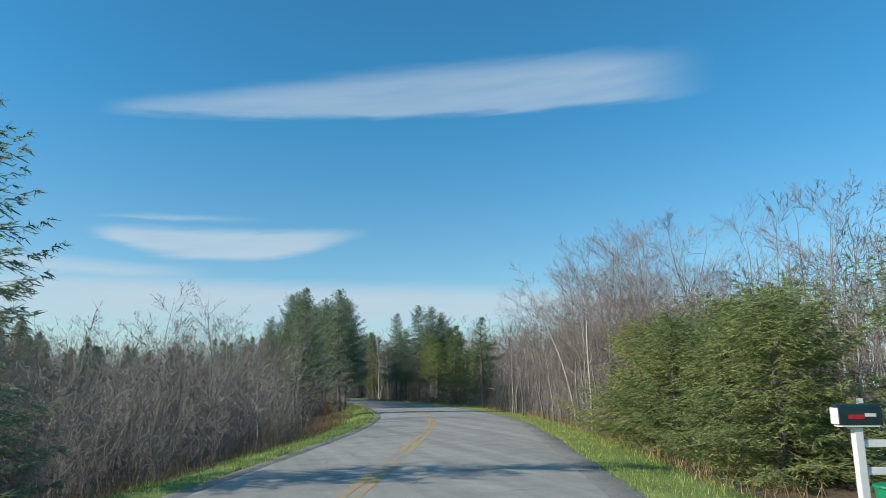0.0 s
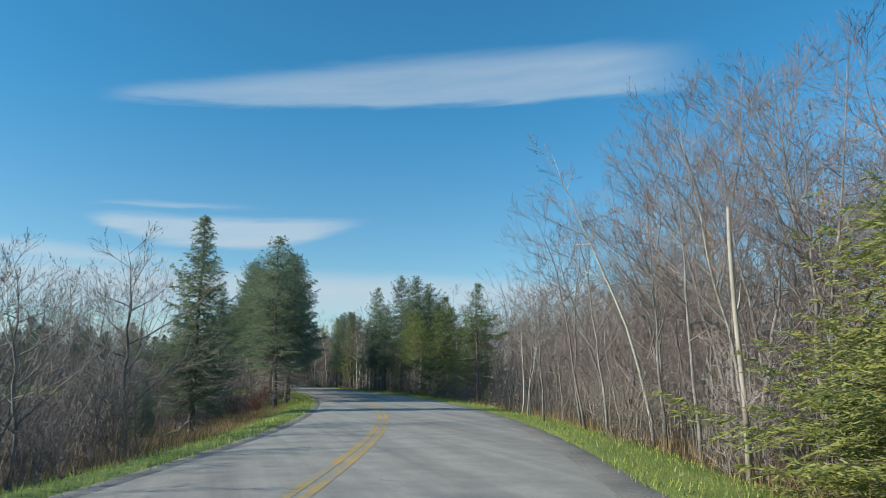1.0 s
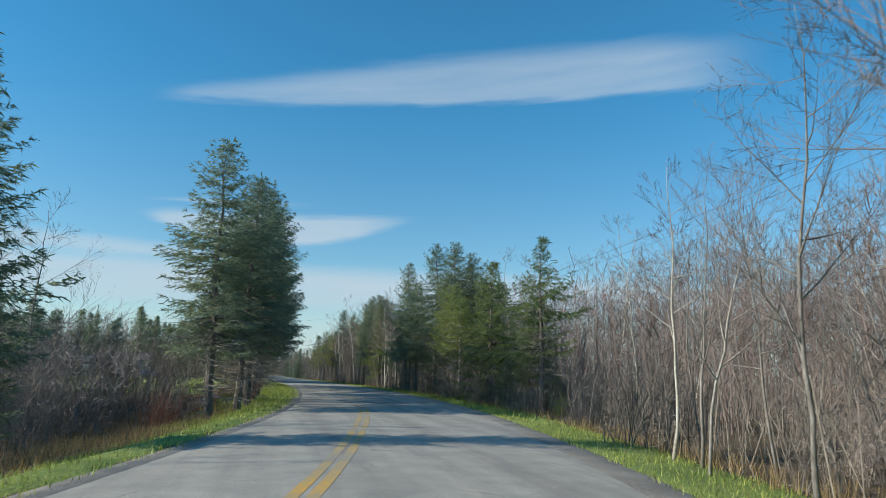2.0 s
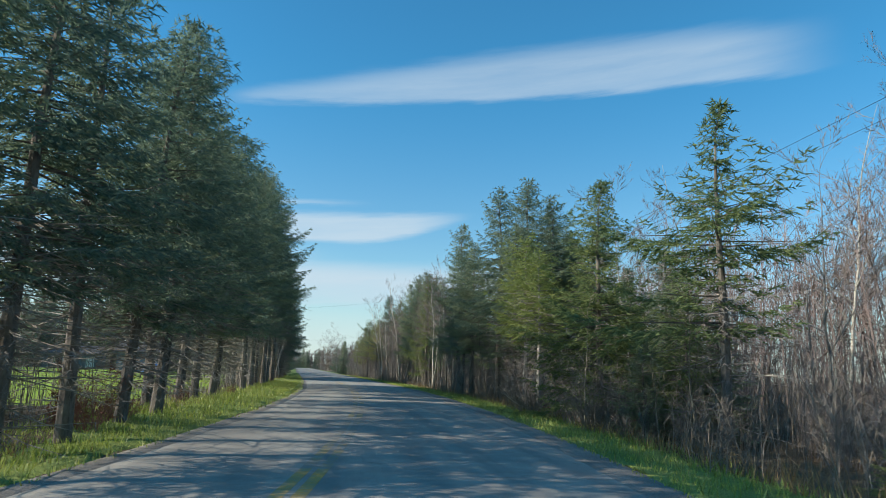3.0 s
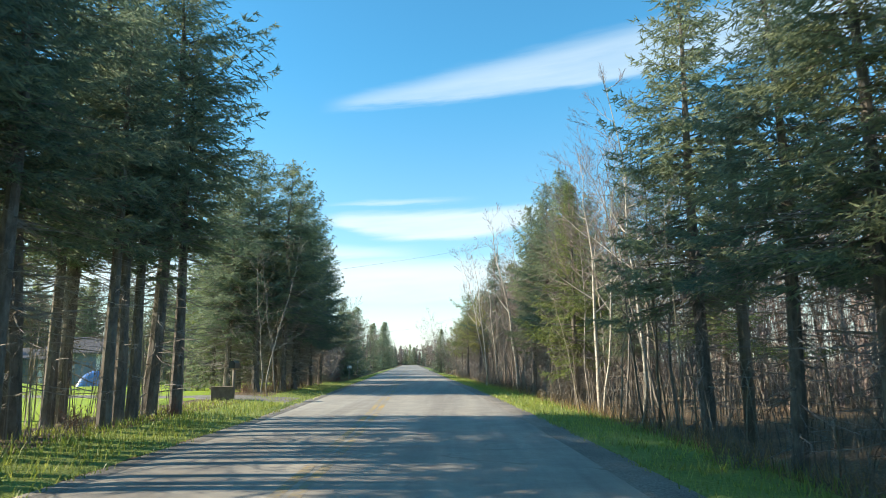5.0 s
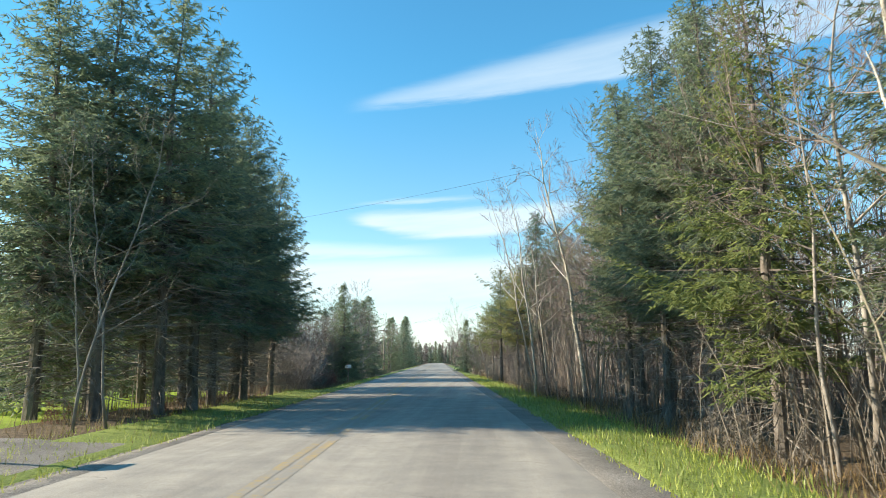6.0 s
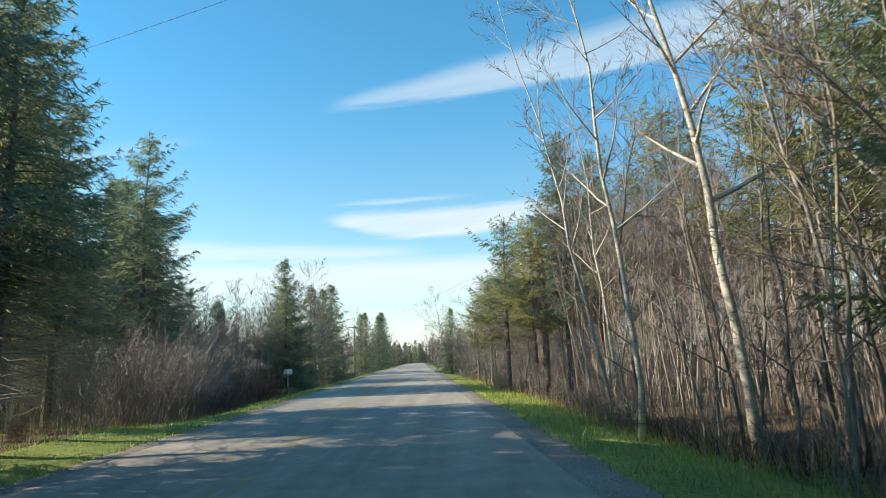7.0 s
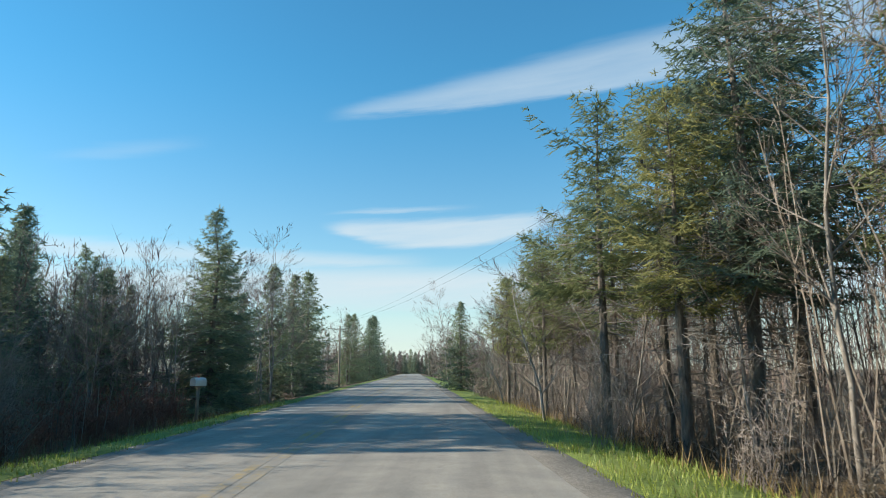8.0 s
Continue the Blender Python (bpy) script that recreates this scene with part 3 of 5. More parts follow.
def bare_tree(seed, h, first, spread, limbs, twigs, bark, twig_mat, label, category, lean=(0, 0), r0=None, fine=7, thin=0.005, steep=1.0, crook=1.0):
    """A leafless tree: a crooked trunk, limbs that climb at a slant and fork, and a haze of fine twigs at their ends."""
    rnd = random.Random(seed)
    top = new(category.replace(" ", "_"))
    wood, fine_b = Build(), Build()
    r0 = r0 or 0.0046 * h + 0.012
    n = 10
    line, sway = [], Vector((0, 0, 0))
    kink = Vector((rnd.uniform(-1, 1), rnd.uniform(-1, 1), 0)) * 0.012 * h * crook
    for i in range(n + 1):
        t = i / n
        kink = kink * 0.55 + Vector((rnd.uniform(-1, 1), rnd.uniform(-1, 1), 0)) * 0.014 * h * crook
        sway += kink * (0.35 + 0.65 * t)
        line.append(Vector((lean[0] * t ** 1.25 * h, lean[1] * t ** 1.25 * h, t * h)) + sway)
    line[0] = Vector((0, 0, -0.25))
    wood.tube(line, [r0 * (1.3 if i == 0 else 1) * (1 - i / n) ** 0.9 + 0.004 for i in range(n + 1)], 7)

    def wander(p, way, length, steps, bend, rise):
        pts = [p]
        for _ in range(steps):
            way = (way + Vector((rnd.uniform(-1, 1), rnd.uniform(-1, 1), rnd.uniform(-0.7, 0.7))) * bend + Vector((0, 0, rise))).normalized()
            p = p + way * length / steps
            pts.append(p)
        return pts

    def along(pts, s):
        k = min(len(pts) - 2, int(s * (len(pts) - 1)))
        return pts[k].lerp(pts[k + 1], s * (len(pts) - 1) - k), (pts[k + 1] - pts[k]).normalized()

    def fork(way, spread):
        """A way that leaves the given one sideways, on any side of it."""
        r = Vector((rnd.uniform(-1, 1), rnd.uniform(-1, 1), rnd.uniform(-1, 1)))
        r = (r - way * r.dot(way)).normalized()
        return (way + r * spread + Vector((0, 0, 0.12))).normalized()

    def spray(pts, length, count):
        for _ in range(max(2, round(count * min(1.0, length * 2.2)))):
            d, w = along(pts, rnd.uniform(0.08, 1.0))
            w = fork(w, rnd.uniform(0.35, 0.9))
            l = rnd.uniform(0.4, 1.0) * length
            e = d + w * l
            fine_b.sliver(d, e, thin, w.cross(Vector((rnd.random(), 0.3, 1))).normalized())
            for _ in range(2):
                f = d.lerp(e, rnd.uniform(0.25, 0.8))
                w2 = fork(w, rnd.uniform(0.4, 0.9))
                fine_b.sliver(f, f + w2 * l * rnd.uniform(0.3, 0.55), thin * 0.75, w2.cross(Vector((0.3, rnd.random(), 1))).normalized())

    for k in range(limbs):
        t = first + (0.97 - first) * (k + rnd.random()) / limbs
        q = k * 2.4 + rnd.uniform(-0.7, 0.7)
        p, w = along(line, t)
        way = (Vector((math.cos(q), math.sin(q), 0)) + w * steep * rnd.choice((0.15, 0.4, 0.6, 0.8, 1.0, 1.3))).normalized()
        length = h * spread * (1.12 - t) ** 0.7 * rnd.uniform(0.6, 1.2) + 0.25
        pts = wander(p, way, length, 5, 0.11, 0.05)
        rb = max(0.009, r0 * (1.02 - t) ** 0.8 * 0.7)
        wood.tube(pts, [rb, rb * 0.8, rb * 0.6, rb * 0.42, rb * 0.26, 0.003], 4, False)
        for j in range(twigs):
            s = 0.2 + 0.8 * (j + rnd.random()) / twigs
            a, w = along(pts, s)
            l2 = length * (0.22 + 0.4 * (1 - s)) * rnd.uniform(0.6, 1.3) + 0.12
            tw = wander(a, fork(w, rnd.uniform(0.45, 0.95)), l2, 3, 0.06, 0.04)
            r2 = max(0.005, rb * 0.36 * (1.1 - 0.6 * s))
            fine_b.tube(tw, [r2, r2 * 0.75, r2 * 0.5, 0.002], 3, False)
            spray(tw, max(0.3, l2 * 0.42), fine)
    part("trunk", wood, bark, top, smooth=True)
    part("crown", fine_b, twig_mat, top)
    tagged(top, label, category)
    top["h"] = h
    return top


def shrub(seed, h, stems, flare, mat, label, category="shrub", fine=4):
    """A leafless shrub: many bent stems from one root, each branching twice into fine twigs."""
    rnd = random.Random(seed)
    top = new(category.replace(" ", "_"))
    wood, b = Build(), Build()
    for k in range(stems):
        q = rnd.uniform(0, 2 * math.pi)
        out = Vector((math.cos(q), math.sin(q), 0)) * rnd.uniform(0.05, 1.0) * flare
        hh = h * rnd.uniform(0.5, 1.05)
        foot = Vector((rnd.uniform(-0.5, 0.5), rnd.uniform(-0.5, 0.5), -0.15))
        pts = [foot]
        drift = Vector((0, 0, 0))
        for i in range(1, 5):
            t = i / 4
            drift += Vector((rnd.uniform(-1, 1), rnd.uniform(-1, 1), 0)) * 0.05 * hh
            pts.append(foot + out * hh * t ** 1.2 + drift + Vector((0, 0, hh * t)))
        r = rnd.uniform(0.007, 0.016)
        wood.tube(pts, [r, r * 0.8, r * 0.6, r * 0.4, 0.002], 3, False)
        for j in range(9):
            t = rnd.uniform(0.12, 0.98)
            i = min(3, int(t * 4))
            a = pts[i].lerp(pts[i + 1], t * 4 - i)
            w = (Vector((rnd.uniform(-1, 1), rnd.uniform(-1, 1), rnd.uniform(-0.1, 1.3)))).normalized()
            l = rnd.uniform(0.2, 0.6) * (1.25 - 0.6 * t) * h * 0.36
            c = a + w * l
            b.sliver(a, c, 0.008, w.cross(Vector((0.2, rnd.random(), 1))).normalized())
            for _ in range(fine):
                d = a.lerp(c, rnd.uniform(0.1, 1.0))
                w2 = (w * 0.7 + Vector((rnd.uniform(-1, 1), rnd.uniform(-1, 1), rnd.uniform(-0.4, 0.8)))).normalized()
                b.sliver(d, d + w2 * l * rnd.uniform(0.3, 0.75), 0.006, w2.cross(Vector((1, rnd.random(), 0.4))).normalized())
    tagged(part("stem", wood, mat, top), kind="stuff")
    tagged(part("crown", b, mat, top), kind="stuff")
    tagged(top, label, category)
    top["h"] = h
    return top


KINDS, FIRST = {}, {}


def plant(kind, x, y, h=None, turn=None, wide=1.0, group="", label="", tilt=None):
    """Puts one plant of a kind on the ground; the first of its kind is the built one, the others are copies."""
    ob = KINDS[kind]
    s = (h / ob["h"]) if h else random.uniform(0.85, 1.15)
    place = spot(x, y)
    q = random.uniform(0, 2 * math.pi) if turn is None else turn
    if tilt is None:  # trees at the wood's edge reach over towards the light above the road
        tilt = (random.uniform(-5, 5), random.uniform(-9, 3) if x > line_x(y) else random.uniform(-5, 5)) if kind.startswith(("bare", "back", "thin", "bushy")) else (0.0, 0.0)
    m = Matrix.Translation(place) @ Matrix.Rotation(radians(tilt[1]), 4, "Y") @ Matrix.Rotation(radians(tilt[0]), 4, "X") @ Matrix.Rotation(q, 4, "Z") @ Matrix.Diagonal((s * wide, s * wide, s, 1))
    if kind not in FIRST:
        FIRST[kind] = True
        ob.matrix_basis = m
        made = ob
    else:
        made = copy_thing(ob, Matrix.Identity(4))
        made.matrix_basis = m
    return tagged(made, label=label, group=group)


SPRUCE_LABEL = "dark green spruce with a bare lower trunk"
for i in range(4):
    KINDS[f"row_spruce{i}"] = conifer(20 + i, 10.0, 0.27 + 0.04 * (i % 3), 2.6 + 0.15 * i, NEEDLES_DARK, SPRUCE_LABEL, "spruce tree", 190, 0.62, 0.10, gap=0.42, full=0.7, bow=0.15 * (i % 3 - 1))
for i in range(3):
    KINDS[f"tall_spruce{i}"] = conifer(25 + i, 13.0, 0.27 + 0.04 * (i % 3), 3.0 + 0.15 * i, NEEDLES_DARK, "tall dark spruce with a long bare trunk", "spruce tree", 170, 0.55, 0.08, gap=0.43, full=0.7, bow=0.2 * (i - 1))
for i in range(2):
    KINDS[f"slim_spruce{i}"] = conifer(35 + i, 11.0, 0.42, 1.6, NEEDLES_DARK, "slender dark spruce crowded by its neighbours", "spruce tree", 40, 0.5, 0.1)
for i in range(2):
    KINDS[f"low_spruce{i}"] = conifer(30 + i, 9.0, 0.10, 2.8, NEEDLES_DARK, "dark spruce with boughs almost to the ground", "spruce tree", 16, 0.85, 0.12, full=0.9)
for i in range(2):
    KINDS[f"lone_spruce{i}"] = conifer(37 + i, 9.5, 0.13, 2.6, NEEDLES_DARK, "dark spruce with layered open boughs", "spruce tree", 60, 0.7, 0.12, gap=(0.29, 0.55)[i], ragged=0.35, full=0.75)
for i in range(3):
    KINDS[f"edge_spruce{i}"] = conifer(80 + i, 11.5, 0.28 + 0.04 * i, 2.7, NEEDLES_DARK, "dark spruce with many pale dead lower branches", "spruce tree", 150, 0.6, 0.10, full=0.85, ragged=0.35, bow=0.15 * (i - 1))
for i in range(3):
    KINDS[f"fir{i}"] = conifer(40 + i, 9.0, 0.20 + 0.06 * i, 2.9, NEEDLES_MID, "sunlit green fir with dead lower branches", "fir tree", 60, 0.85, 0.02, gap=0.42, ragged=0.45, full=0.85)
KINDS["dense_fir"] = conifer(47, 8.7, 0.13, 3.1, NEEDLES_MID, "dense sunlit green fir with boughs almost to the ground", "fir tree", 40, 0.8, 0.05, gap=0.36, ragged=0.38, full=0.9)
KINDS["broad_fir"] = conifer(48, 8.5, 0.34, 3.0, NEEDLES_MID, "broad open fir with long spreading boughs", "fir tree", 70, 0.9, -0.02, gap=0.5, ragged=0.55, full=0.85)
KINDS["dying_fir"] = conifer(49, 7.2, 0.55, 1.9, NEEDLES_FRESH, "thin fir with a pale trunk and bare dead branches", "fir tree", 110, 0.6, 0.0, GREY_BARK, full=0.8)
KINDS["bright_fir"] = conifer(45, 8.0, 0.43, 2.2, NEEDLES_FRESH, "light green fir above a pale bare trunk", "fir tree", 60, 0.6, -0.02, GREY_BARK, full=0.8)
for i in range(2):
    KINDS[f"hemlock{i}"] = conifer(50 + i, 5.2, 0.04, 2.3, NEEDLES_LIGHT, "bushy light green evergreen with low boughs", "hemlock tree", 16, 0.4, 0.0, gap=0.26, size=0.17, full=0.85, ragged=0.35, coarse=0.9)
for i in range(2):
    KINDS[f"pine{i}"] = conifer(60 + i, 9.0, 0.42, 2.6, NEEDLES_PINE, "grey-green pine with an uneven open crown", "pine tree", 60, 0.5, -0.12, gap=0.5, ragged=0.6, full=0.85, size=0.22)
for i in range(3):
    KINDS[f"far_spruce{i}"] = conifer(70 + i, 10.0, 0.06, 2.9, NEEDLES_DARK, "dark spruce standing back from the road", "spruce tree", 0, 0.8, 0.1, full=0.9, coarse=1.7, gap=0.36)
for i in range(6):
    KINDS[f"bare{i}"] = bare_tree(100 + i, 10.0, 0.28 + 0.06 * (i % 3), 0.42, 14, 12, GREY_BARK, TWIG if i % 3 else TWIG_GREY, "leafless grey-barked tree with fine reddish twigs", "bare tree", (0.12 * (i % 3 - 1), 0.06 * (i % 2)), fine=8, thin=0.0042, crook=1.3)
for i in range(4):
    KINDS[f"back{i}"] = bare_tree(110 + i, 10.0, 0.26, 0.42, 11, 10, GREY_BARK, TWIG if i % 2 else TWIG_GREY, "leafless tree standing back from the road", "bare tree", (0.08 * (i % 3 - 1), 0.05 * (i % 2)), fine=6, thin=0.011, crook=1.3)
for i in range(3):
    KINDS[f"bushy{i}"] = bare_tree(130 + i, 7.0, 0.12, 0.44, 15, 10, GREY_BARK, TWIG if i else SHRUB_TWIG, "bushy leafless tree with a dense haze of reddish twigs", "bare tree", (0.05 * (i - 1), 0.03), fine=7, thin=0.006, steep=0.8, crook=1.6)
for i in range(4):
    KINDS[f"thin{i}"] = bare_tree(120 + i, 7.0, 0.2, 0.28, 12, 5, YOUNG_BARK if i > 1 else GREY_BARK, SHRUB_TWIG if i > 1 else TWIG_GREY, "slender leafless young tree in the roadside thicket", "young tree", (0.16 * (i % 3 - 1), 0.08 * (i % 2) - 0.02), 0.028, fine=4, crook=1.7)
for i in range(3):
    KINDS[f"birch{i}"] = bare_tree(140 + i, 11.0, 0.38, 0.24, 14, 6, BIRCH, TWIG, "leafless birch with pale peeling bark", "birch tree", (-0.16 + 0.04 * i, -0.02), (0.05, 0.065, 0.095)[i], fine=9, crook=1.2)
KINDS["leaning_birch"] = bare_tree(145, 8.0, 0.5, 0.26, 10, 6, BIRCH, TWIG, "slender white birch leaning over the verge", "birch tree", (-0.30, 0.04), 0.055, fine=7, crook=0.9)
KINDS["spreading"] = bare_tree(146, 6.0, 0.16, 0.55, 15, 7, GREY_BARK, TWIG_GREY, "leafless tree with wide spreading grey limbs", "bare tree", (0.05, 0.0), 0.07, fine=9, thin=0.006, steep=0.8, crook=1.8)
for i in range(4):
    KINDS[f"alder{i}"] = shrub(160 + i, 3.2, 22, 0.55, SHRUB_TWIG if i % 2 else TWIG_GREY, "leafless grey-brown shrub of many thin stems", fine=5)
KINDS["dogwood"] = shrub(170, 1.8, 30, 0.45, TWIG_RED, "low leafless shrub with reddish stems", fine=5)
KINDS["brush"] = shrub(171, 1.5, 24, 0.6, UNDER, "tangle of dead twigs at the wood's edge", "brush", fine=5)


# ---- planting: the row of spruces and the single trees ----
ROW = "spruces in a row along the lawn"
for i, (x, y, h) in enumerate([
    (8.6, 57.8, 10.2), (9.4, 60.4, 9.4), (9.7, 62.4, 9.6), (9.8, 65.2, 9.2), (9.9, 67.8, 10.4), (9, 70.4, 10.6), (9.3, 73, 10.0), (9.3, 75.4, 10.2), (9.5, 77.8, 10.6),
    (9, 81.6, 11.1), (9.7, 85.2, 11.0), (9.3, 88, 12.1), (8.4, 90.6, 12.1), (8.5, 92.6, 12.9), (8.2, 94.7, 13.2), (8.7, 97.4, 13.8), 
    (7.2, 101.6, 14.0), (8.9, 103, 13.9),
]):
    plant(f"row_spruce{i % 4}" if y < 83 else f"tall_spruce{i % 3}", x, y, h + (1.0 if y > 97 else 0.0), wide=0.97 if y < 62 else 0.92, group=ROW, tilt=(((i * 5) % 7 - 3) * 0.9, ((i * 3) % 5 - 1) * 1.0))
for i, (x, y) in enumerate(((6.2, 98.8), (4.6, 101.0), (4.8, 96.0), (9.4, 99.6), (9.6, 95.4), (7.6, 101.0), (9.5, 90.0), (7.8, 93.0), (9.3, 93.6), (8.2, 96.6), (8.0, 99.8), (9.2, 100.6), (9.4, 103.6), (9.0, 101.8))):
    plant(f"slim_spruce{i % 2}", x, y, 9.6 + (i * 7 % 5) * 0.4, group="slender spruces behind the row")
for i, (x, y, h) in enumerate([(7.3, 118.8, 12.4), (8.3, 120.2, 12.0), (6.0, 118.2, 11.4), (8.5, 122.0, 11.6), (8.1, 124.4, 11.0), (6.4, 126.0, 10.6), (8.3, 127.0, 10.8), (7.2, 129.2, 10.6), (8.2, 130.6, 9.8), (6.6, 133.0, 10.6), (5.6, 121.4, 10.4), (5.4, 125.0, 10.4), (5.0, 134.8, 10.4), (4.6, 138.2, 9.6), (2.5, 139.4, 10.6), (2.8, 135.6, 10.6)]):
    plant(f"row_spruce{(i + 1) % 4}", x, y, h, wide=0.9, group="spruces past the driveway", tilt=((i * 4 % 5 - 2) * 0.8, (i * 3 % 5 - 2) * 0.8))
for x, y, h, q in ((8.7, 115.6, 7.6, 0.4), (8.9, 116.6, 7.2, 2.0), (8.2, 116.4, 6.6, 4.0)):
    plant("thin1", x, y, h, q, group="slender bare trees by the driveway")
for i, (x, y, h) in enumerate(((23.4, 103.2, 8.8), (24.6, 104.8, 9.4), (23.0, 107.4, 8.2), (24.4, 109.2, 9.0), (22.9, 113.0, 8.0), (24.0, 106.4, 9.6))):
    plant(f"bare{i}", x, y, h, wide=0.9, group="sunlit bare trees by the birches")
for i, (x, y, h) in enumerate([(4.4, 120.8, 10.0), (3.2, 128.0, 10.6),
                               (-2.2, 154.6, 12.5), (-1.6, 157.6, 12.0), (-3.8, 151.6, 12.4), (-0.6, 152.8, 12.0), (-1.0, 155.8, 11.6)]):
    plant(f"far_spruce{i % 3}", x, y, h, wide=0.9, group="spruces behind the verge")
plant("row_spruce2", 1.3, 150.8, 13.4, wide=0.85, label="tall dark spruce behind roadside shrubs")
plant("bright_fir", 2.6, 124.6, 8.6, label="lighter green young fir at the driveway's edge")
for i, (x, y, h) in enumerate(((-11.3, 176.0, 10.8), (-9.3, 173.6, 10.4), (-8.2, 178.0, 9.8), (-6.4, 176.0, 8.8), (-13.4, 180.0, 11.2), (-14.0, 174.0, 10.6))):
    plant(f"low_spruce{i % 2}", x, y, h, wide=0.85, group="dark spruces beyond the shrubs")
for i, (x, y, h) in enumerate(((1.0, 163.0, 6.0), (-0.6, 166.0, 6.6), (2.2, 165.6, 5.6), (-2.6, 168.0, 7.0), (0.4, 170.4, 7.2), (-4.2, 172.0, 7.4), (2.8, 172.0, 8.0), (1.6, 178.0, 10.0))):
    plant(f"back{i % 4}", x, y, h, wide=1.3, group="bushy bare trees past the spruces")
plant("lone_spruce0", 4.55, 46.8, 9.0, wide=0.95, label="tall dark spruce standing alone above bare shrubs")
plant("low_spruce0", 2.9, 44.6, 2.4, label="small dark young spruce beside a taller one")
plant("lone_spruce1", -4.7, 13.4, 7.8, wide=1.15, label="large dark spruce with drooping open boughs")
for x, y, h, k in ((3.9, 167.4, 9.8, "low_spruce0"), (2.6, 172.5, 9.0, "low_spruce1"), (1.6, 186.0, 10.0, "far_spruce0"), (0.8, 196.0, 10.6, "far_spruce1"), (0.4, 203.6, 11.9, "far_spruce2"),
                   (-2.0, 244.0, 11.0, "far_spruce0"), (-2.8, 256.0, 12.0, "far_spruce1"), (-1.6, 268.0, 12.0, "far_spruce2"), (-2.6, 282.0, 13.5, "far_spruce0"), (-4.2, 296.0, 14.5, "far_spruce1"),
                   (15.4, 186.4, 6.4, "far_spruce1"), (-1.3, 157.6, 7.4, "far_spruce2"), (-2.2, 161.6, 6.6, "far_spruce0"), (-4.0, 158.8, 7.6, "far_spruce1"), (-4.8, 163.4, 7.0, "far_spruce2"), (-0.6, 166.4, 6.8, "far_spruce0"),
                   (-9.0, 166.0, 10.0, "far_spruce1"), (-13.0, 170.0, 11.0, "far_spruce2"), (-18.0, 168.0, 11.0, "far_spruce0")):
    plant(k, x, y, h, group="conifers beyond the shrubs")
for x, y, h in ((11.2, 12.2, 3.9), (13.6, 14.4, 4.4), (12.5, 17.6, 4.0), (15.4, 18.5, 4.6), (14.3, 22.2, 4.2), (16.2, 22.6, 4.2), (12.8, 9.4, 4.2), (12.2, 15.0, 3.4), (13.9, 19.8, 3.7)):
    plant(f"hemlock{int(x * 10) % 2}", x, y, h, wide=1.3, group="evergreens by the letterbox")
for x, y, h, k in ((23.8, 65.0, 8.9, "broad_fir"), (23.4, 72.2, 8.7, "dense_fir"), (23.4, 81.9, 8.4, "bright_fir"), (23.3, 79.3, 7.2, "dying_fir"), (24.2, 84.6, 12.2, "edge_spruce1"), (25.8, 85.4, 11.6, "edge_spruce2"),
                   (24.2, 86.9, 10.0, "edge_spruce0"), (23.7, 89.2, 12.8, "edge_spruce2"), (22.9, 93.0, 10.0, "edge_spruce1"), (22.6, 95.0, 9.4, "edge_spruce2"), (23.5, 101.2, 13.0, "edge_spruce0"), (27.0, 80.0, 5.0, "fir1"),
                   (27.0, 84.4, 8.5, "edge_spruce0"), (26.2, 91.4, 11.0, "edge_spruce2"), (26.4, 88.0, 11.0, "edge_spruce1"), (25.6, 74.6, 5.2, "fir2"), (24.4, 68.0, 5.0, "fir0"),
                   (23.0, 127.0, 11.8, "edge_spruce2"), (21.8, 123.4, 10.8, "edge_spruce0"), (22.4, 121.0, 11.6, "edge_spruce1"), (22.8, 118.0, 11.4, "edge_spruce0"), (24.6, 124.6, 11.0, "edge_spruce0"), (24.8, 121.4, 11.0, "edge_spruce2"), (23.4, 120.4, 11.6, "edge_spruce1"), (22.6, 114.4, 9.8, "fir0"), (24.4, 112.0, 9.2, "row_spruce0"),
                   (25.2, 128.6, 12.6, "fir1"), (26.4, 107.4, 8.4, "fir2"), (21.4, 150.8, 12.6, "edge_spruce1"), (27.0, 136.0, 10.0, "pine1"), (24.4, 134.4, 11.2, "pine1"), (25.3, 131.4, 12.0, "pine0"), (26.4, 140.6, 10.0, "pine0"), (24.0, 148.0, 9.6, "pine1"), (27.6, 149.4, 11.6, "pine0"),
                   (23.2, 152.4, 12.0, "pine0"), (26.4, 150.2, 13.0, "pine1"), (24.4, 157.6, 11.0, "pine0"), (18.7, 153.0, 8.6, "pine0"), (19.8, 150.6, 8.0, "pine1"), (20.6, 154.4, 9.0, "pine1"), (18.2, 160.6, 6.4, "pine1"), (18.6, 165.0, 6.6, "pine0"), (17.6, 170.0, 6.0, "pine1"), (18.4, 176.0, 6.4, "pine0"), (22.6, 156.4, 10.6, "pine0"), (20.2, 158.4, 8.4, "pine1"), (19.6, 163.0, 7.6, "pine0"), (19.4, 168.0, 7.2, "pine1"), (19.8, 173.0, 7.4, "pine0")):
    plant(k, x, y, h, wide=0.98 if 70 < y < 76 else 1.0 if y < 91 else 0.8 if 112 < y < 129 else 0.9, group="conifers at the wood's edge")
for x, y, h, k in ((25.0, 67.4, 3.4, "low_spruce0"), (24.8, 69.6, 5.0, "low_spruce1"), (22.9, 67.6, 2.8, "low_spruce0"), (26.4, 73.6, 4.0, "low_spruce1")):
    plant(k, x, y, h, wide=1.3, group="young spruces in the undergrowth", label="dark young spruce in the undergrowth")
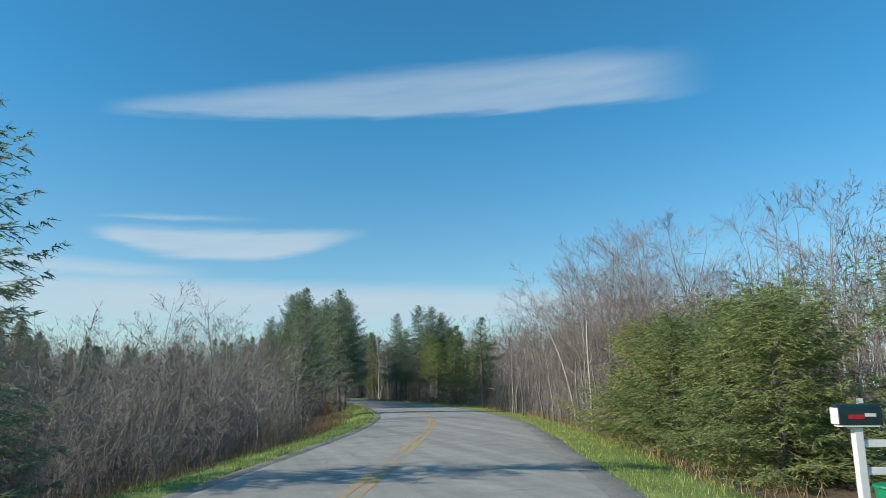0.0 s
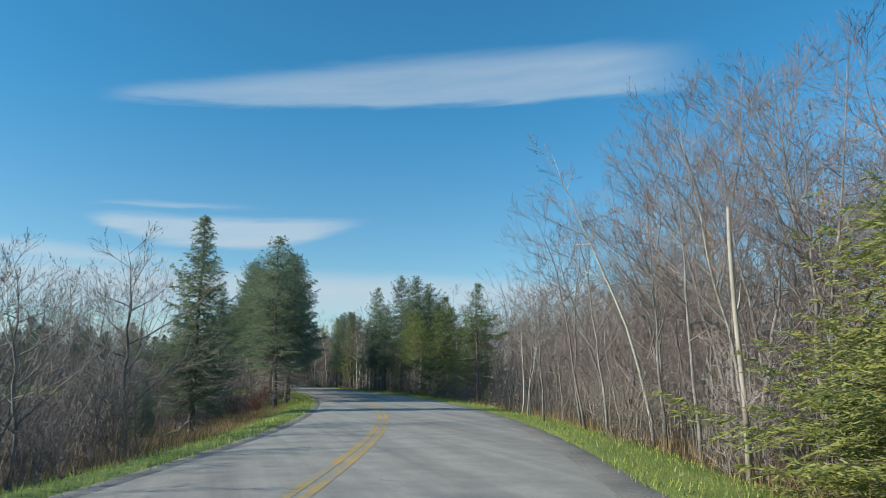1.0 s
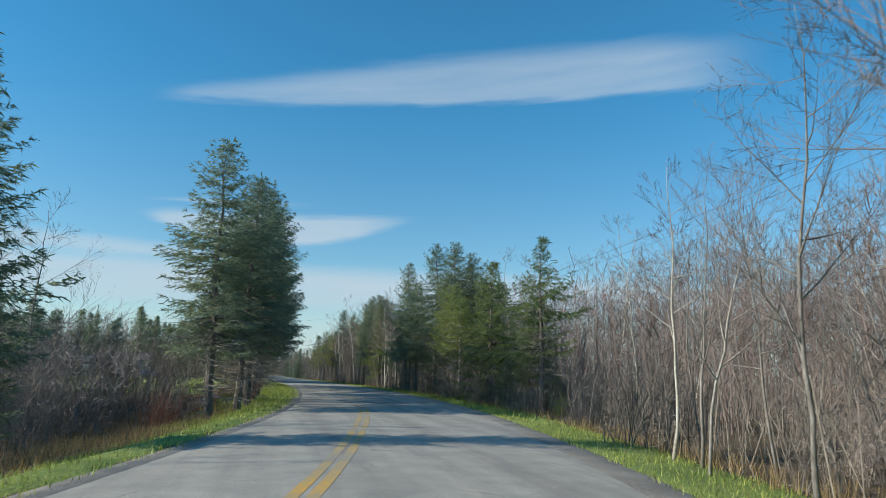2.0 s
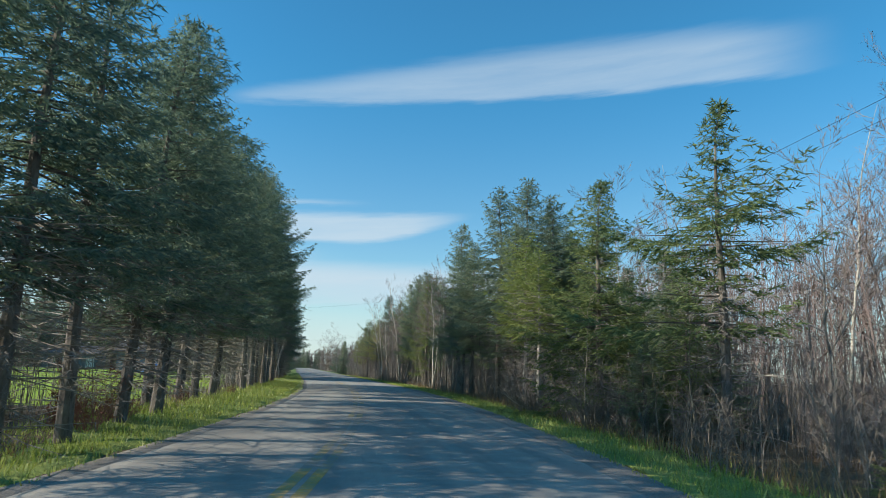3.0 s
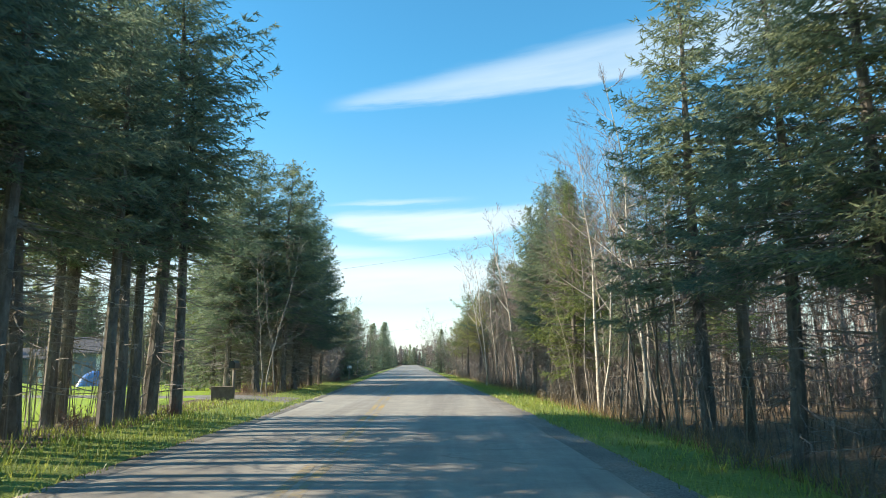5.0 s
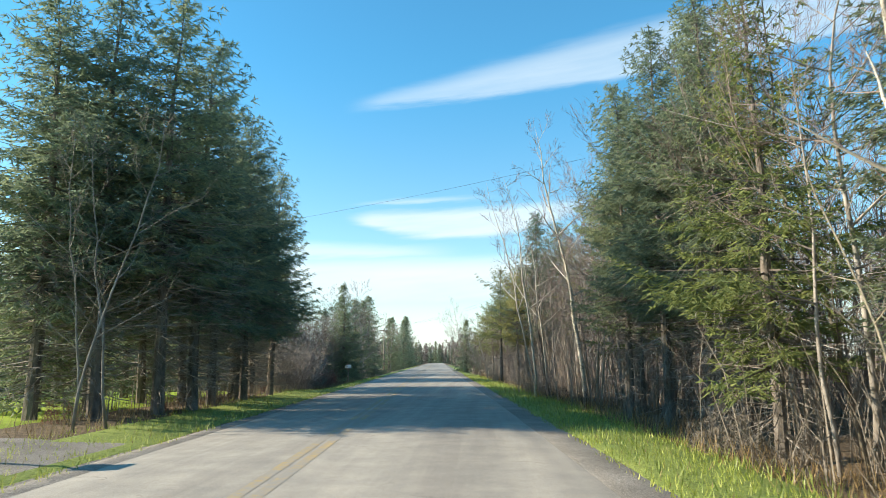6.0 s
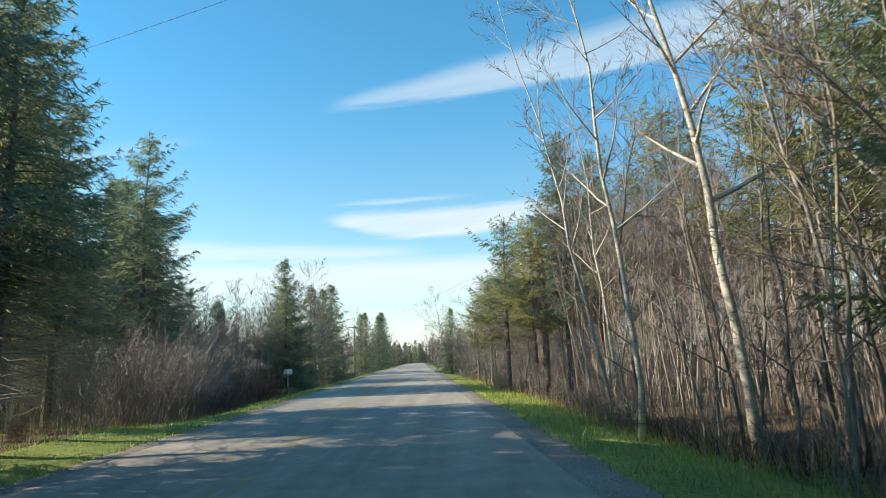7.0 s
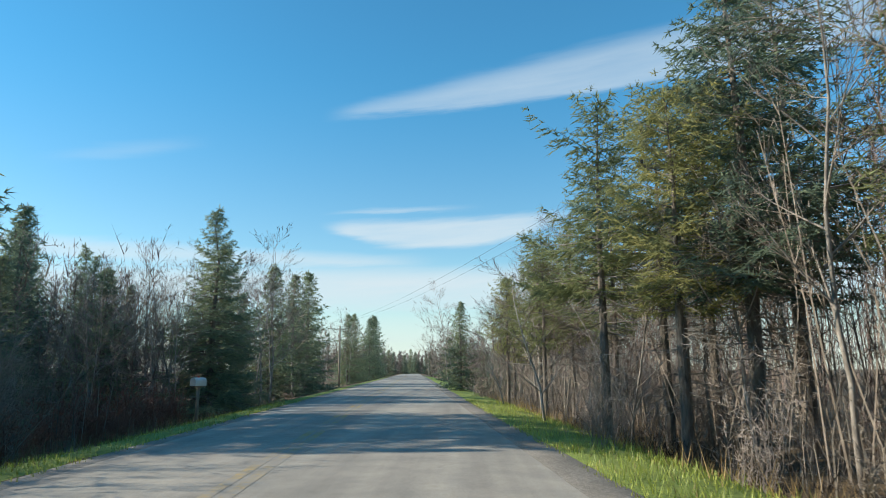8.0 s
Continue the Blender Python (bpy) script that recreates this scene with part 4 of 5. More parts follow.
for x, y, h in ((2.8, 170.0, 7.5), (1.4, 176.4, 9.6), (3.2, 180.0, 10.4), (1.2, 184.0, 11.0), (2.4, 190.0, 10.0), (0.6, 194.0, 9.4), (3.4, 164.6, 6.0), (-0.8, 171.0, 8.6)):
    plant(f"back{int(y) % 4}", x, y, h, wide=0.95, group="bare trees among the far conifers")
plant("fir2", 21.6, 57.2, 1.1, wide=1.9, label="low spreading evergreen at the verge")
# birches and other single bare trees
for x, y, h, q, k in ((16.9, 32.2, 8.0, 0.0, "leaning_birch"), (21.7, 131.6, 12.6, 0.0, "birch2"), (19.5, 131.2, 9.6, 0.0, "birch1"), (19.8, 134.6, 10.4, 0.3, "birch0"), (20.6, 138.2, 9.8, 0.2, "birch1"), 
                      (22.9, 110.9, 9.8, 1.0, "birch2"), (23.1, 105.7, 11.0, 0.4, "birch1"), (22.4, 108.2, 9.2, 2.0, "birch0"), (18.4, 44.4, 5.8, 0.7, "birch1"), (28.0, 63.0, 9.6, 0.9, "birch0"), (29.6, 68.0, 10.4, 2.4, "birch1"), (30.5, 62.0, 10.0, 1.6, "birch0"), (27.6, 72.4, 9.4, 0.5, "birch0")):
    plant(k, x, y, h, q, group="pale birches")
for x, y, h in ((16.4, 31.0, 7.8), (15.6, 28.6, 7.4), (16.6, 35.4, 7.0), (18.3, 43.3, 5.2), (16.2, 33.4, 6.8), (17.1, 36.6, 6.6), (17.7, 42.2, 5.0), (16.9, 39.0, 5.8), (15.0, 26.4, 6.8), (18.0, 30.5, 8.6), (19.6, 33.6, 8.2), (18.6, 27.4, 9.0)):
    plant(f"bare{int(y) % 6}", x, y, h, group="bare trees on the verge")
for x, y, h in ((3.3, 37.2, 5.9), (1.4, 34.2, 5.0), (-0.2, 37.6, 5.4), (-2.6, 30.4, 4.6), (-3.4, 24.8, 4.2), (-6.4, 20.6, 4.4), (-1.2, 28.6, 4.0)):
    plant("spreading", x, y, h, group="spreading bare trees above the shrubs")
plant("thin1", -0.2, 23.4, 5.4, label="single tall leafless sapling above the shrubs")
for i, (x, y, h) in enumerate(((17.5, 19.0, 7.8), (19.0, 21.5, 8.6), (20.5, 18.5, 8.4), (18.0, 24.0, 8.4), (22.0, 22.0, 9.2), (21.0, 26.0, 9.2), (17.0, 15.6, 7.4), (24.0, 19.5, 9.6), (19.6, 15.0, 8.2), (17.4, 26.6, 8.0))):
    plant(f"{('back', 'bare')[i % 2]}{i % 4}", x, y, h, wide=1.1, group="bare trees behind the evergreens")

for x, y in ((6.8, 57.6), (7.2, 60.2), (5.8, 61.6), (6.6, 64.0)):
    plant("alder1", x, y, 2.6, group="shrubs among the first spruces")

# ---- woods on both sides ----
rnd = random.Random(5)


def scatter(kinds, count, y0, y1, o0, o1, h0, h1, group, power=1.0, wide=1.0):
    for _ in range(count):
        y = rnd.uniform(y0, y1)
        o = o0 + (o1 - o0) * rnd.random() ** power
        plant(rnd.choice(kinds), line_x(y) + o, y, rnd.uniform(h0, h1), rnd.uniform(0, 6.28), wide * rnd.uniform(0.8, 1.2), group)


BARES, THINS, ALDERS = [f"bare{i}" for i in range(6)], [f"thin{i}" for i in range(4)], [f"alder{i}" for i in range(4)]
BACKS = [f"back{i}" for i in range(4)]
FARS = [f"far_spruce{i}" for i in range(3)]
scatter(["bushy1", "bushy2"], 12, 22, 42, 9.5, 14, 5.2, 6.8, "bushy bare trees by the bend")
scatter(BARES, 12, 24, 35, 8.2, 14, 6.5, 8.8, "bare woods by the bend")
for i, (x, y, h) in enumerate(((17.4, 29.4, 8.8), (18.8, 31.4, 9.2), (20.2, 32.6, 9.4), (19.0, 34.6, 8.6), (20.8, 35.8, 8.8), (22.4, 38.0, 8.4), (17.8, 33.0, 7.8), (21.6, 30.6, 9.6), (19.8, 29.0, 9.8), (23.0, 34.4, 9.0), (21.4, 38.6, 8.0), (18.6, 37.4, 6.8))):
    plant(BARES[(i * 5) % 6], x, y, h, tilt=((i * 7) % 9 - 4, -3.0 - (i * 4) % 8), wide=1.1, group="bare woods by the bend")
scatter(BARES, 9, 35, 50, 8.2, 14, 4.6, 6.4, "bare woods by the bend")
scatter(["bushy1", "bushy2"], 12, 26, 46, 7.4, 11, 3.2, 5.2, "bushy young trees at the wood's edge", wide=1.15)
scatter(BACKS, 20, 27, 70, 13, 26, 6.0, 8.4, "bare woods by the bend")
scatter(THINS[:2], 14, 24, 48, 6.6, 10, 3.0, 5.8, "young growth at the wood's edge")
scatter(ALDERS + ["brush"], 40, 24, 80, 6.6, 13, 1.4, 3.0, "undergrowth by the bend")
scatter(BACKS, 26, 58, 84, 10, 26, 7, 10.5, "bare woods behind the firs")
scatter(ALDERS, 16, 58, 82, 7.6, 14, 2.0, 3.6, "shrubs behind the firs")
scatter(FARS, 9, 78, 93, 10.5, 15, 6, 10, "dark conifers behind the firs")
scatter(BACKS, 22, 90, 118, 13, 26, 8, 11, "bare woods behind the dark spruces")
scatter(THINS[2:], 14, 64, 100, 6.6, 9.5, 3, 6, "young growth under the firs")
scatter(["brush"], 22, 60, 126, 6.4, 9.0, 0.8, 1.6, "dead brush under the firs")
scatter(BARES, 14, 98, 132, 8.4, 20, 8.0, 11.0, "bare woods past the firs")
scatter(THINS[2:], 12, 98, 128, 6.6, 9.5, 5, 9.5, "young growth past the firs")
scatter(["back1", "back3", "bare4", "bare5"], 12, 124, 148, 10.5, 15, 7.0, 9.0, "pinkish bare woods past the birches")
scatter(BARES, 8, 130, 152, 9.0, 16, 8, 10.5, "bare woods past the birches")
scatter(THINS[2:], 8, 126, 142, 6.8, 9.5, 4.5, 8.5, "young growth past the birches")
scatter(THINS[:2], 7, 126, 142, 7.2, 10.5, 5, 8.5, "pale young trees past the birches", wide=1.2)
scatter(ALDERS + ["brush"], 26, 128, 180, 6.0, 11, 1.2, 2.6, "undergrowth past the birches")
scatter(["alder1", "alder3"], 34, 146, 186, 8.5, 18, 2.2, 3.6, "shrubs under the pines")
scatter(["bushy0", "bushy2"], 18, 154, 192, 5.8, 10, 3.4, 5.6, "bushy young trees along the straight", wide=1.2)
scatter(BARES, 16, 152, 190, 7.0, 16, 6, 9, "bare trees along the straight")
scatter(BACKS, 20, 190, 330, 5.5, 22, 8, 12, "bare trees far along the road")
scatter(FARS, 8, 400, 440, -14, 14, 7, 11, "conifers at the end of the road")
scatter(FARS, 10, 200, 330, 7, 22, 7, 12, "conifers far along the road")
scatter(BACKS, 14, 205, 330, -20, -6.5, 8, 12, "bare trees far along the road")
# shrubs on the low ground before the row of spruces
scatter(ALDERS, 34, 2, 34, -8, -5.9, 1.8, 3.0, "shrubs on the low ground", 0.8)
scatter(ALDERS, 36, 6, 38, -14, -7.6, 3.2, 4.6, "shrubs on the low ground")
scatter(ALDERS, 26, 2, 62, -26, -13, 3.6, 5.4, "shrubs on the low ground")
scatter(ALDERS, 22, 48, 64, -14, -8.6, 2.4, 3.6, "shrubs on the low ground")
scatter(ALDERS, 26, 52, 67, -17, -8.4, 2.6, 4.0, "shrubs on the low ground")
scatter(THINS[:2], 24, 4, 36, -10, -6.2, 2.2, 3.9, "pale saplings among the shrubs", wide=1.3)
scatter(["dogwood"], 8, 55, 66, -7.5, -5.2, 1.0, 1.6, "reddish shrubs")
scatter(BACKS, 18, 36, 72, -30, -12, 5.0, 7.2, "bare trees behind the shrubs", wide=1.15)
scatter(FARS, 7, 60, 150, -75, -44, 6, 9, "conifers behind the shrubs")
for x, y, h in ((-1.2, 61.5, 8.2), (-3.6, 57.0, 7.4), (0.2, 66.0, 8.4), (-6.0, 62.0, 7.6), (2.0, 50.4, 6.6), (0.5, 47.0, 5.4), (-1.0, 52.0, 6.4), (-3.0, 50.0, 5.4), (1.6, 44.5, 4.8)):
    plant(f"bushy{int(y) % 3}", x, y, h, wide=1.1, group="large bare trees behind the shrubs")
scatter(BACKS, 12, 60, 150, -60, -42, 8, 12, "bare trees behind the lawn")
scatter(FARS, 26, 80, 160, -58, -40, 9, 13, "conifers behind the lawn")
scatter(FARS, 22, 147, 172, -46, -14, 8, 12, "conifers behind the house")
scatter(["brush", "dogwood"], 20, 66, 134, -7.4, -5.4, 0.5, 0.9, "low brush between the trunks")
# shrubs between the last spruces and the third letterbox
scatter(ALDERS, 34, 138, 151, -9.0, -6.4, 3.2, 4.3, "shrubs past the spruces")
scatter(ALDERS, 30, 136, 160, -14, -9.5, 3.0, 3.8, "shrubs past the spruces")
for x, y, h in ((3.4, 158.6, 1.9), (2.9, 160.4, 2.2), (3.9, 160.8, 1.8), (2.6, 162.6, 2.1), (3.6, 163.4, 1.7), (1.8, 159.6, 2.3), (4.0, 157.0, 1.6), (2.2, 164.8, 2.2)):
    plant("dogwood", x, y, h, group="reddish shrubs past the spruces")
for x, y, h in ((2.0, 166.6, 5.4), (0.6, 163.4, 5.2), (1.2, 168.4, 6.0), (-0.4, 165.2, 5.6), (5.0, 171.6, 6.6), (4.6, 175.0, 7.4)):
    plant(f"back{int(y) % 4}", x, y, h, wide=1.1, group="bushy bare trees past the spruces")
scatter(["dogwood"], 10, 150, 172, -8.4, -6.2, 1.2, 2.0, "reddish shrubs past the spruces")
scatter(BACKS, 30, 163, 220, -22, -8.0, 4.6, 6.6, "bare trees past the spruces", wide=1.3)
scatter(FARS, 10, 172, 240, -20, -8.0, 6, 10, "conifers past the spruces", wide=0.9)
scatter(ALDERS, 14, 160, 210, -12, -6.5, 1.6, 2.8, "shrubs along the straight")


# ---- grass, straw, far woods: too many to count ----
def blades(name, mat, count, y0, y1, o0, o1, low, high, width, label, seed, clump=0.45):
    r = random.Random(seed)
    b = Build()
    for _ in range(count):
        y = r.uniform(y0, y1)
        o = r.uniform(o0, o1)
        if noise.noise(Vector((o * 0.9, y * 0.9, seed))) < clump * (r.random() * 2 - 1.2):
            continue
        p = Vector((line_x(y) + o, y, ground_z(y, o)))
        q = r.uniform(0, 6.28)
        side = Vector((math.cos(q), math.sin(q), 0))
        lean = Vector((r.uniform(-0.5, 0.5), r.uniform(-0.5, 0.5), 1)) * r.uniform(low, high)
        b.sliver(p, p + lean, width, side)
    return tagged(new(name, b.mesh(name, mat)), label, "grass", kind="stuff")


blades("grass", BLADES, 60000, -4, 170, 4.65, 7.0, 0.04, 0.15, 0.011, "fresh green grass on the verge", 3)
blades("grass", BLADES, 44000, -4, 170, -5.6, -3.0, 0.04, 0.16, 0.011, "fresh green grass on the verge", 4)
blades("dead_grass", STRAW, 9000, -4, 170, 4.7, 7.0, 0.03, 0.16, 0.009, "tan dead grass among the green", 8)
blades("dead_grass", STRAW, 6000, -4, 170, -5.6, -3.4, 0.03, 0.16, 0.009, "tan dead grass among the green", 9)
blades("dead_grass", STRAW, 16000, 10, 175, 6.4, 8.6, 0.15, 0.55, 0.009, "tan dead grass along the wood's edge", 6)
blades("dead_grass", STRAW, 6000, 2, 62, -8.0, -5.0, 0.12, 0.5, 0.009, "tan dead grass along the ditch", 7)
blades("dead_grass", STRAW, 5500, 114, 175, -8.0, -5.0, 0.12, 0.5, 0.009, "tan dead grass under the shrubs", 10)

blades("grass", BLADES, 24000, 54, 110, -6.6, -3.5, 0.07, 0.24, 0.012, "tall fresh grass along the row of spruces", 14, 0.6)
blades("grass", BLADES, 12000, 54, 150, 4.9, 7.6, 0.08, 0.28, 0.012, "tall fresh grass at the wood's edge", 15, 0.7)


def thicket(mat, count, y0, y1, o0, o1, low, high, label, seed, lean=0.25, twigs=5):
    """Undergrowth: thin bent stems, each with a few forked twigs."""
    r = random.Random(seed)
    b = Build()
    for _ in range(count):
        y, o = r.uniform(y0, y1), r.uniform(o0, o1)
        p = Vector((line_x(y) + o, y, ground_z(y, o) - 0.05))
        h = low + (high - low) * r.random() ** 1.6
        q = r.uniform(0, 6.28)
        side = Vector((math.cos(q), math.sin(q), 0))
        tilt = Vector((r.uniform(-lean, lean), r.uniform(-lean, lean), 0)) * h
        mid = p + Vector((0, 0, h * 0.55)) + tilt * r.uniform(0.0, 0.5)
        tip = p + Vector((0, 0, h)) + tilt
        w0 = r.uniform(0.006, 0.016)
        n0 = len(b.v)
        b.v += [tuple(p - side * w0), tuple(p + side * w0), tuple(mid + side * w0 * 0.7), tuple(mid - side * w0 * 0.7), tuple(tip)]
        b.f += [(n0, n0 + 1, n0 + 2, n0 + 3), (n0 + 3, n0 + 2, n0 + 4)]
        for _ in range(twigs):
            s = r.uniform(0.2, 1.0)
            a = p.lerp(mid, s * 2) if s < 0.5 else mid.lerp(tip, s * 2 - 1)
            w = Vector((r.uniform(-1, 1), r.uniform(-1, 1), r.uniform(-0.1, 1.2)))
            b.sliver(a, a + w * r.uniform(0.12, 0.4) * min(h, 3.0), 0.0055, Vector((w.y, -w.x, 0.3)).normalized())
    return tagged(new("undergrowth", b.mesh("undergrowth", mat)), label, "undergrowth", kind="stuff")


thicket(UNDER, 5500, 24, 130, 7.0, 22, 0.6, 3.2, "dense leafless undergrowth in the woods", 21, 0.5, 9)
thicket(TWIG_GREY, 2600, 14, 190, 9.0, 30, 1.6, 5.0, "dense leafless saplings deep in the woods", 22, 0.5, 16)
thicket(UNDER, 2600, 126, 200, 6.8, 20, 0.3, 2.2, "dense leafless undergrowth along the straight", 23, 0.55, 9)
thicket(SHRUB_TWIG, 1900, 2, 38, -20, -6.4, 0.8, 3.0, "dense leafless stems among the shrubs", 24, 0.7, 12)
thicket(SHRUB_TWIG, 900, 36, 64, -20, -9.4, 1.0, 3.2, "dense leafless stems behind the open grass", 29, 0.45, 12)
# low stems added to darken the ditch as shade under the woods
thicket(SHADE_BRUSH, 1600, 128, 160, 7.0, 9.4, 0.15, 0.8, "low brush coloured dark for the shade in the ditch", 30, 0.8, 9)
blades("dead_grass", STRAW, 9000, 36, 62, -10.5, -4.6, 0.12, 0.42, 0.009, "pale dead grass in the open ditch", 12)
thicket(UNDER, 3000, 0, 62, -40, -10.0, 1.5, 4.2, "dense leafless stems behind the shrubs", 27, 0.35, 8)
thicket(SHRUB_TWIG, 4500, 134, 220, -40, -6.6, 0.8, 3.6, "dense leafless stems beyond the spruces", 25)
thicket(UNDER, 480, 59, 71, -13, -7.2, 0.8, 3.6, "dark dead stems behind the first spruces", 28, 0.4, 9)
thicket(TWIG_GREY, 90, 92, 107, -7.6, -5.8, 2.0, 5.0, "thin pale saplings between the tall trunks", 43, 0.14, 14)
thicket(UNDER, 80, 94, 107, -10.0, -7.2, 1.5, 4.6, "dark dead twigs behind the trunks", 44, 0.5, 14)
thicket(UNDER, 1100, 66, 104, -7.6, -5.6, 0.15, 0.55, "low dead weeds between the spruce trunks", 26, 0.7, 8)
thicket(TWIG_GREY, 260, 118, 136, -8.2, -5.4, 0.3, 1.3, "thin dead stems between the spruce trunks", 48)

def deep_woods(mat, count, y0, y1, o0, o1, low, high, label, seed, stem=0.07, twig=0.008, start=0.25):
    """Leafless woods too deep to tell one tree from another."""
    r = random.Random(seed)
    b = Build()
    for _ in range(count):
        y, o = r.uniform(y0, y1), r.uniform(o0, o1)
        x = line_x(y) + o
        h = r.uniform(low, high)
        foot = Vector((x, y, -0.5))
        top = Vector((x + r.uniform(-1.2, 1.2), y + r.uniform(-1.2, 1.2), h))
        bend = foot.lerp(top, 0.5) + Vector((r.uniform(-0.4, 0.4), r.uniform(-0.4, 0.4), 0))
        b.tube([foot, bend, top], [stem * r.uniform(0.4, 0.9), stem * 0.4, 0.006], 3, False)
        for _ in range(24):
            s = r.uniform(start, 1.0)
            a = foot.lerp(bend, s * 2) if s < 0.5 else bend.lerp(top, s * 2 - 1)
            w = Vector((r.uniform(-1, 1), r.uniform(-1, 1), r.uniform(0.0, 1.2)))
            c = a + w * h * r.uniform(0.07, 0.17)
            b.sliver(a, c, twig * 1.6, Vector((w.y, -w.x, 0.2)).normalized())
            for _ in range(5):
                d = a.lerp(c, r.uniform(0.2, 1.0))
                e = Vector((r.uniform(-1, 1), r.uniform(-1, 1), r.uniform(-0.3, 1.2)))
                b.sliver(d, d + e * h * r.uniform(0.03, 0.075), twig, Vector((e.y, -e.x, 0.3)).normalized())
    return tagged(new("far_woods", b.mesh("far_woods", mat)), label, "woods", kind="stuff")


deep_woods(TWIG, 300, 30, 68, 12, 20, 3.5, 6.6, "brown-grey leafless woods by the bend", 31, 0.03, 0.008, 0.1)
deep_woods(TWIG, 760, 22, 76, 18, 38, 5, 9.0, "brown-grey leafless woods behind the bend", 41, 0.06, 0.017)
deep_woods(TWIG, 460, 74, 118, 14, 36, 5, 10.5, "brown leafless woods behind the dark spruces", 45, 0.05, 0.016, 0.05)
deep_woods(TWIG, 260, 122, 152, 11, 22, 5, 9.0, "pinkish leafless woods past the birches", 46, 0.03, 0.011, 0.05)
deep_woods(TWIG, 480, 112, 200, 14, 34, 6, 10.5, "brown-grey leafless woods past the firs", 32, 0.06, 0.017)
deep_woods(TWIG_GREY, 420, 166, 215, -70, -24, 6, 12, "olive-grey leafless woods behind the house", 39, 0.06, 0.04, 0.05)
deep_woods(TWIG_GREY, 300, 70, 160, -66, -42, 7, 12, "olive-grey leafless woods behind the lawn", 40, 0.06, 0.028)
deep_woods(TWIG, 320, 10, 430, 32, 75, 7, 12, "grey-brown leafless woods in the distance", 33, 0.1, 0.035)
deep_woods(TWIG_GREY, 300, 118, 200, 9.0, 14, 3.5, 8, "olive-brown leafless growth past the firs", 42, 0.035, 0.008)
deep_woods(TWIG, 150, 160, 186, -19, -8.5, 4, 7.5, "pinkish leafless growth past the shrubs", 47, 0.03, 0.016, 0.05)
deep_woods(TWIG, 260, 176, 430, -80, -14, 6, 10, "grey-brown leafless woods past the spruces", 34, 0.08, 0.03)
deep_woods(TWIG, 160, 0, 64, -70, -22, 5, 7.5, "grey-brown leafless woods behind the shrubs", 35, 0.06, 0.02)
deep_woods(SHRUB_TWIG, 800, 442, 480, -60, 60, 3, 10, "grey-brown treeline at the end of the road", 36, 0.12, 0.22, 0.03)
deep_woods(UNDER, 160, 280, 440, 6.5, 30, 4, 10, "grey-brown treeline far along the road", 37, 0.1, 0.1, 0.03)
deep_woods(UNDER, 160, 280, 440, -30, -6.5, 4, 10, "grey-brown treeline far along the road", 38, 0.1, 0.1, 0.03)


# ---- letterboxes ----
def hood(b, length, width, height, n=8):
    """An arched box along x with its floor at z = 0."""
    ring = [(-width / 2, 0)] + [(-math.cos(math.pi * i / n) * width / 2, height * 0.55 + math.sin(math.pi * i / n) * height * 0.45) for i in range(n + 1)] + [(width / 2, 0)]
    n0 = len(b.v)
    for x in (-length / 2, length / 2):
        b.v += [(x, y, z) for y, z in ring]
    m = len(ring)
    for i in range(m):
        j = (i + 1) % m
        b.f.append((n0 + i, n0 + m + i, n0 + m + j, n0 + j))
    b.f.append(tuple(n0 + i for i in range(m)))
    b.f.append(tuple(n0 + m + i for i in reversed(range(m))))


def move(build, dx, dy, dz):
    build.v = [(x + dx, y + dy, z + dz) for x, y, z in build.v]
    return build


def letterbox_white():
    top = new("letterbox")
    b = Build()
    b.box(-0.05, -0.05, -0.8, 0.05, 0.05, 0.92)
    bevel_part("post", b, WHITE_PAINT, top, 0.008, "white painted square post")
    for z in (0.36, 0.68):
        b = Build()
        b.box(0.052, -0.03, z, 1.5, 0.01, z + 0.09)
        bevel_part("rail", b, WHITE_PAINT, top, 0.006, "white painted rail")
    b = Build()
    b.box(1.5, -0.05, -0.9, 1.6, 0.05, 0.86)
    bevel_part("post", b, WHITE_PAINT, top, 0.008, "white painted square post")
    b = Build()
    b.box(-0.22, -0.09, 0.922, 0.24, 0.09, 0.945)
    bevel_part("shelf", b, WHITE_PAINT, top, 0.004)
    b = Build()
    hood(b, 0.52, 0.19, 0.25)
    box = part("box", move(b, 0.02, 0, 0.947), BOX_GREEN, top, "dark green metal letterbox")
    b = Build()
    b.box(-0.13, -0.099, 1.02, 0.06, -0.0965, 1.07)
    part("sticker", b, RED, box, "red sticker")
    b = Build()
    b.box(0.07, -0.099, 1.045, 0.20, -0.0965, 1.085)
    part("sticker", b, WHITE_PAINT, box, "white lettered sticker")
    b = Build()
    b.box(0.10, 0.098, 1.05, 0.125, 0.105, 1.26)
    b.box(0.10, 0.098, 1.20, 0.18, 0.105, 1.26)
    part("flag", b, WHITE_PAINT, box)
    b = Build()
    b.box(-0.252, -0.085, 0.955, -0.243, 0.085, 1.15)
    part("door", b, WHITE_PAINT, box, "pale metal door")
    return tagged(top, "dark green letterbox on a white post with rails", "letterbox")


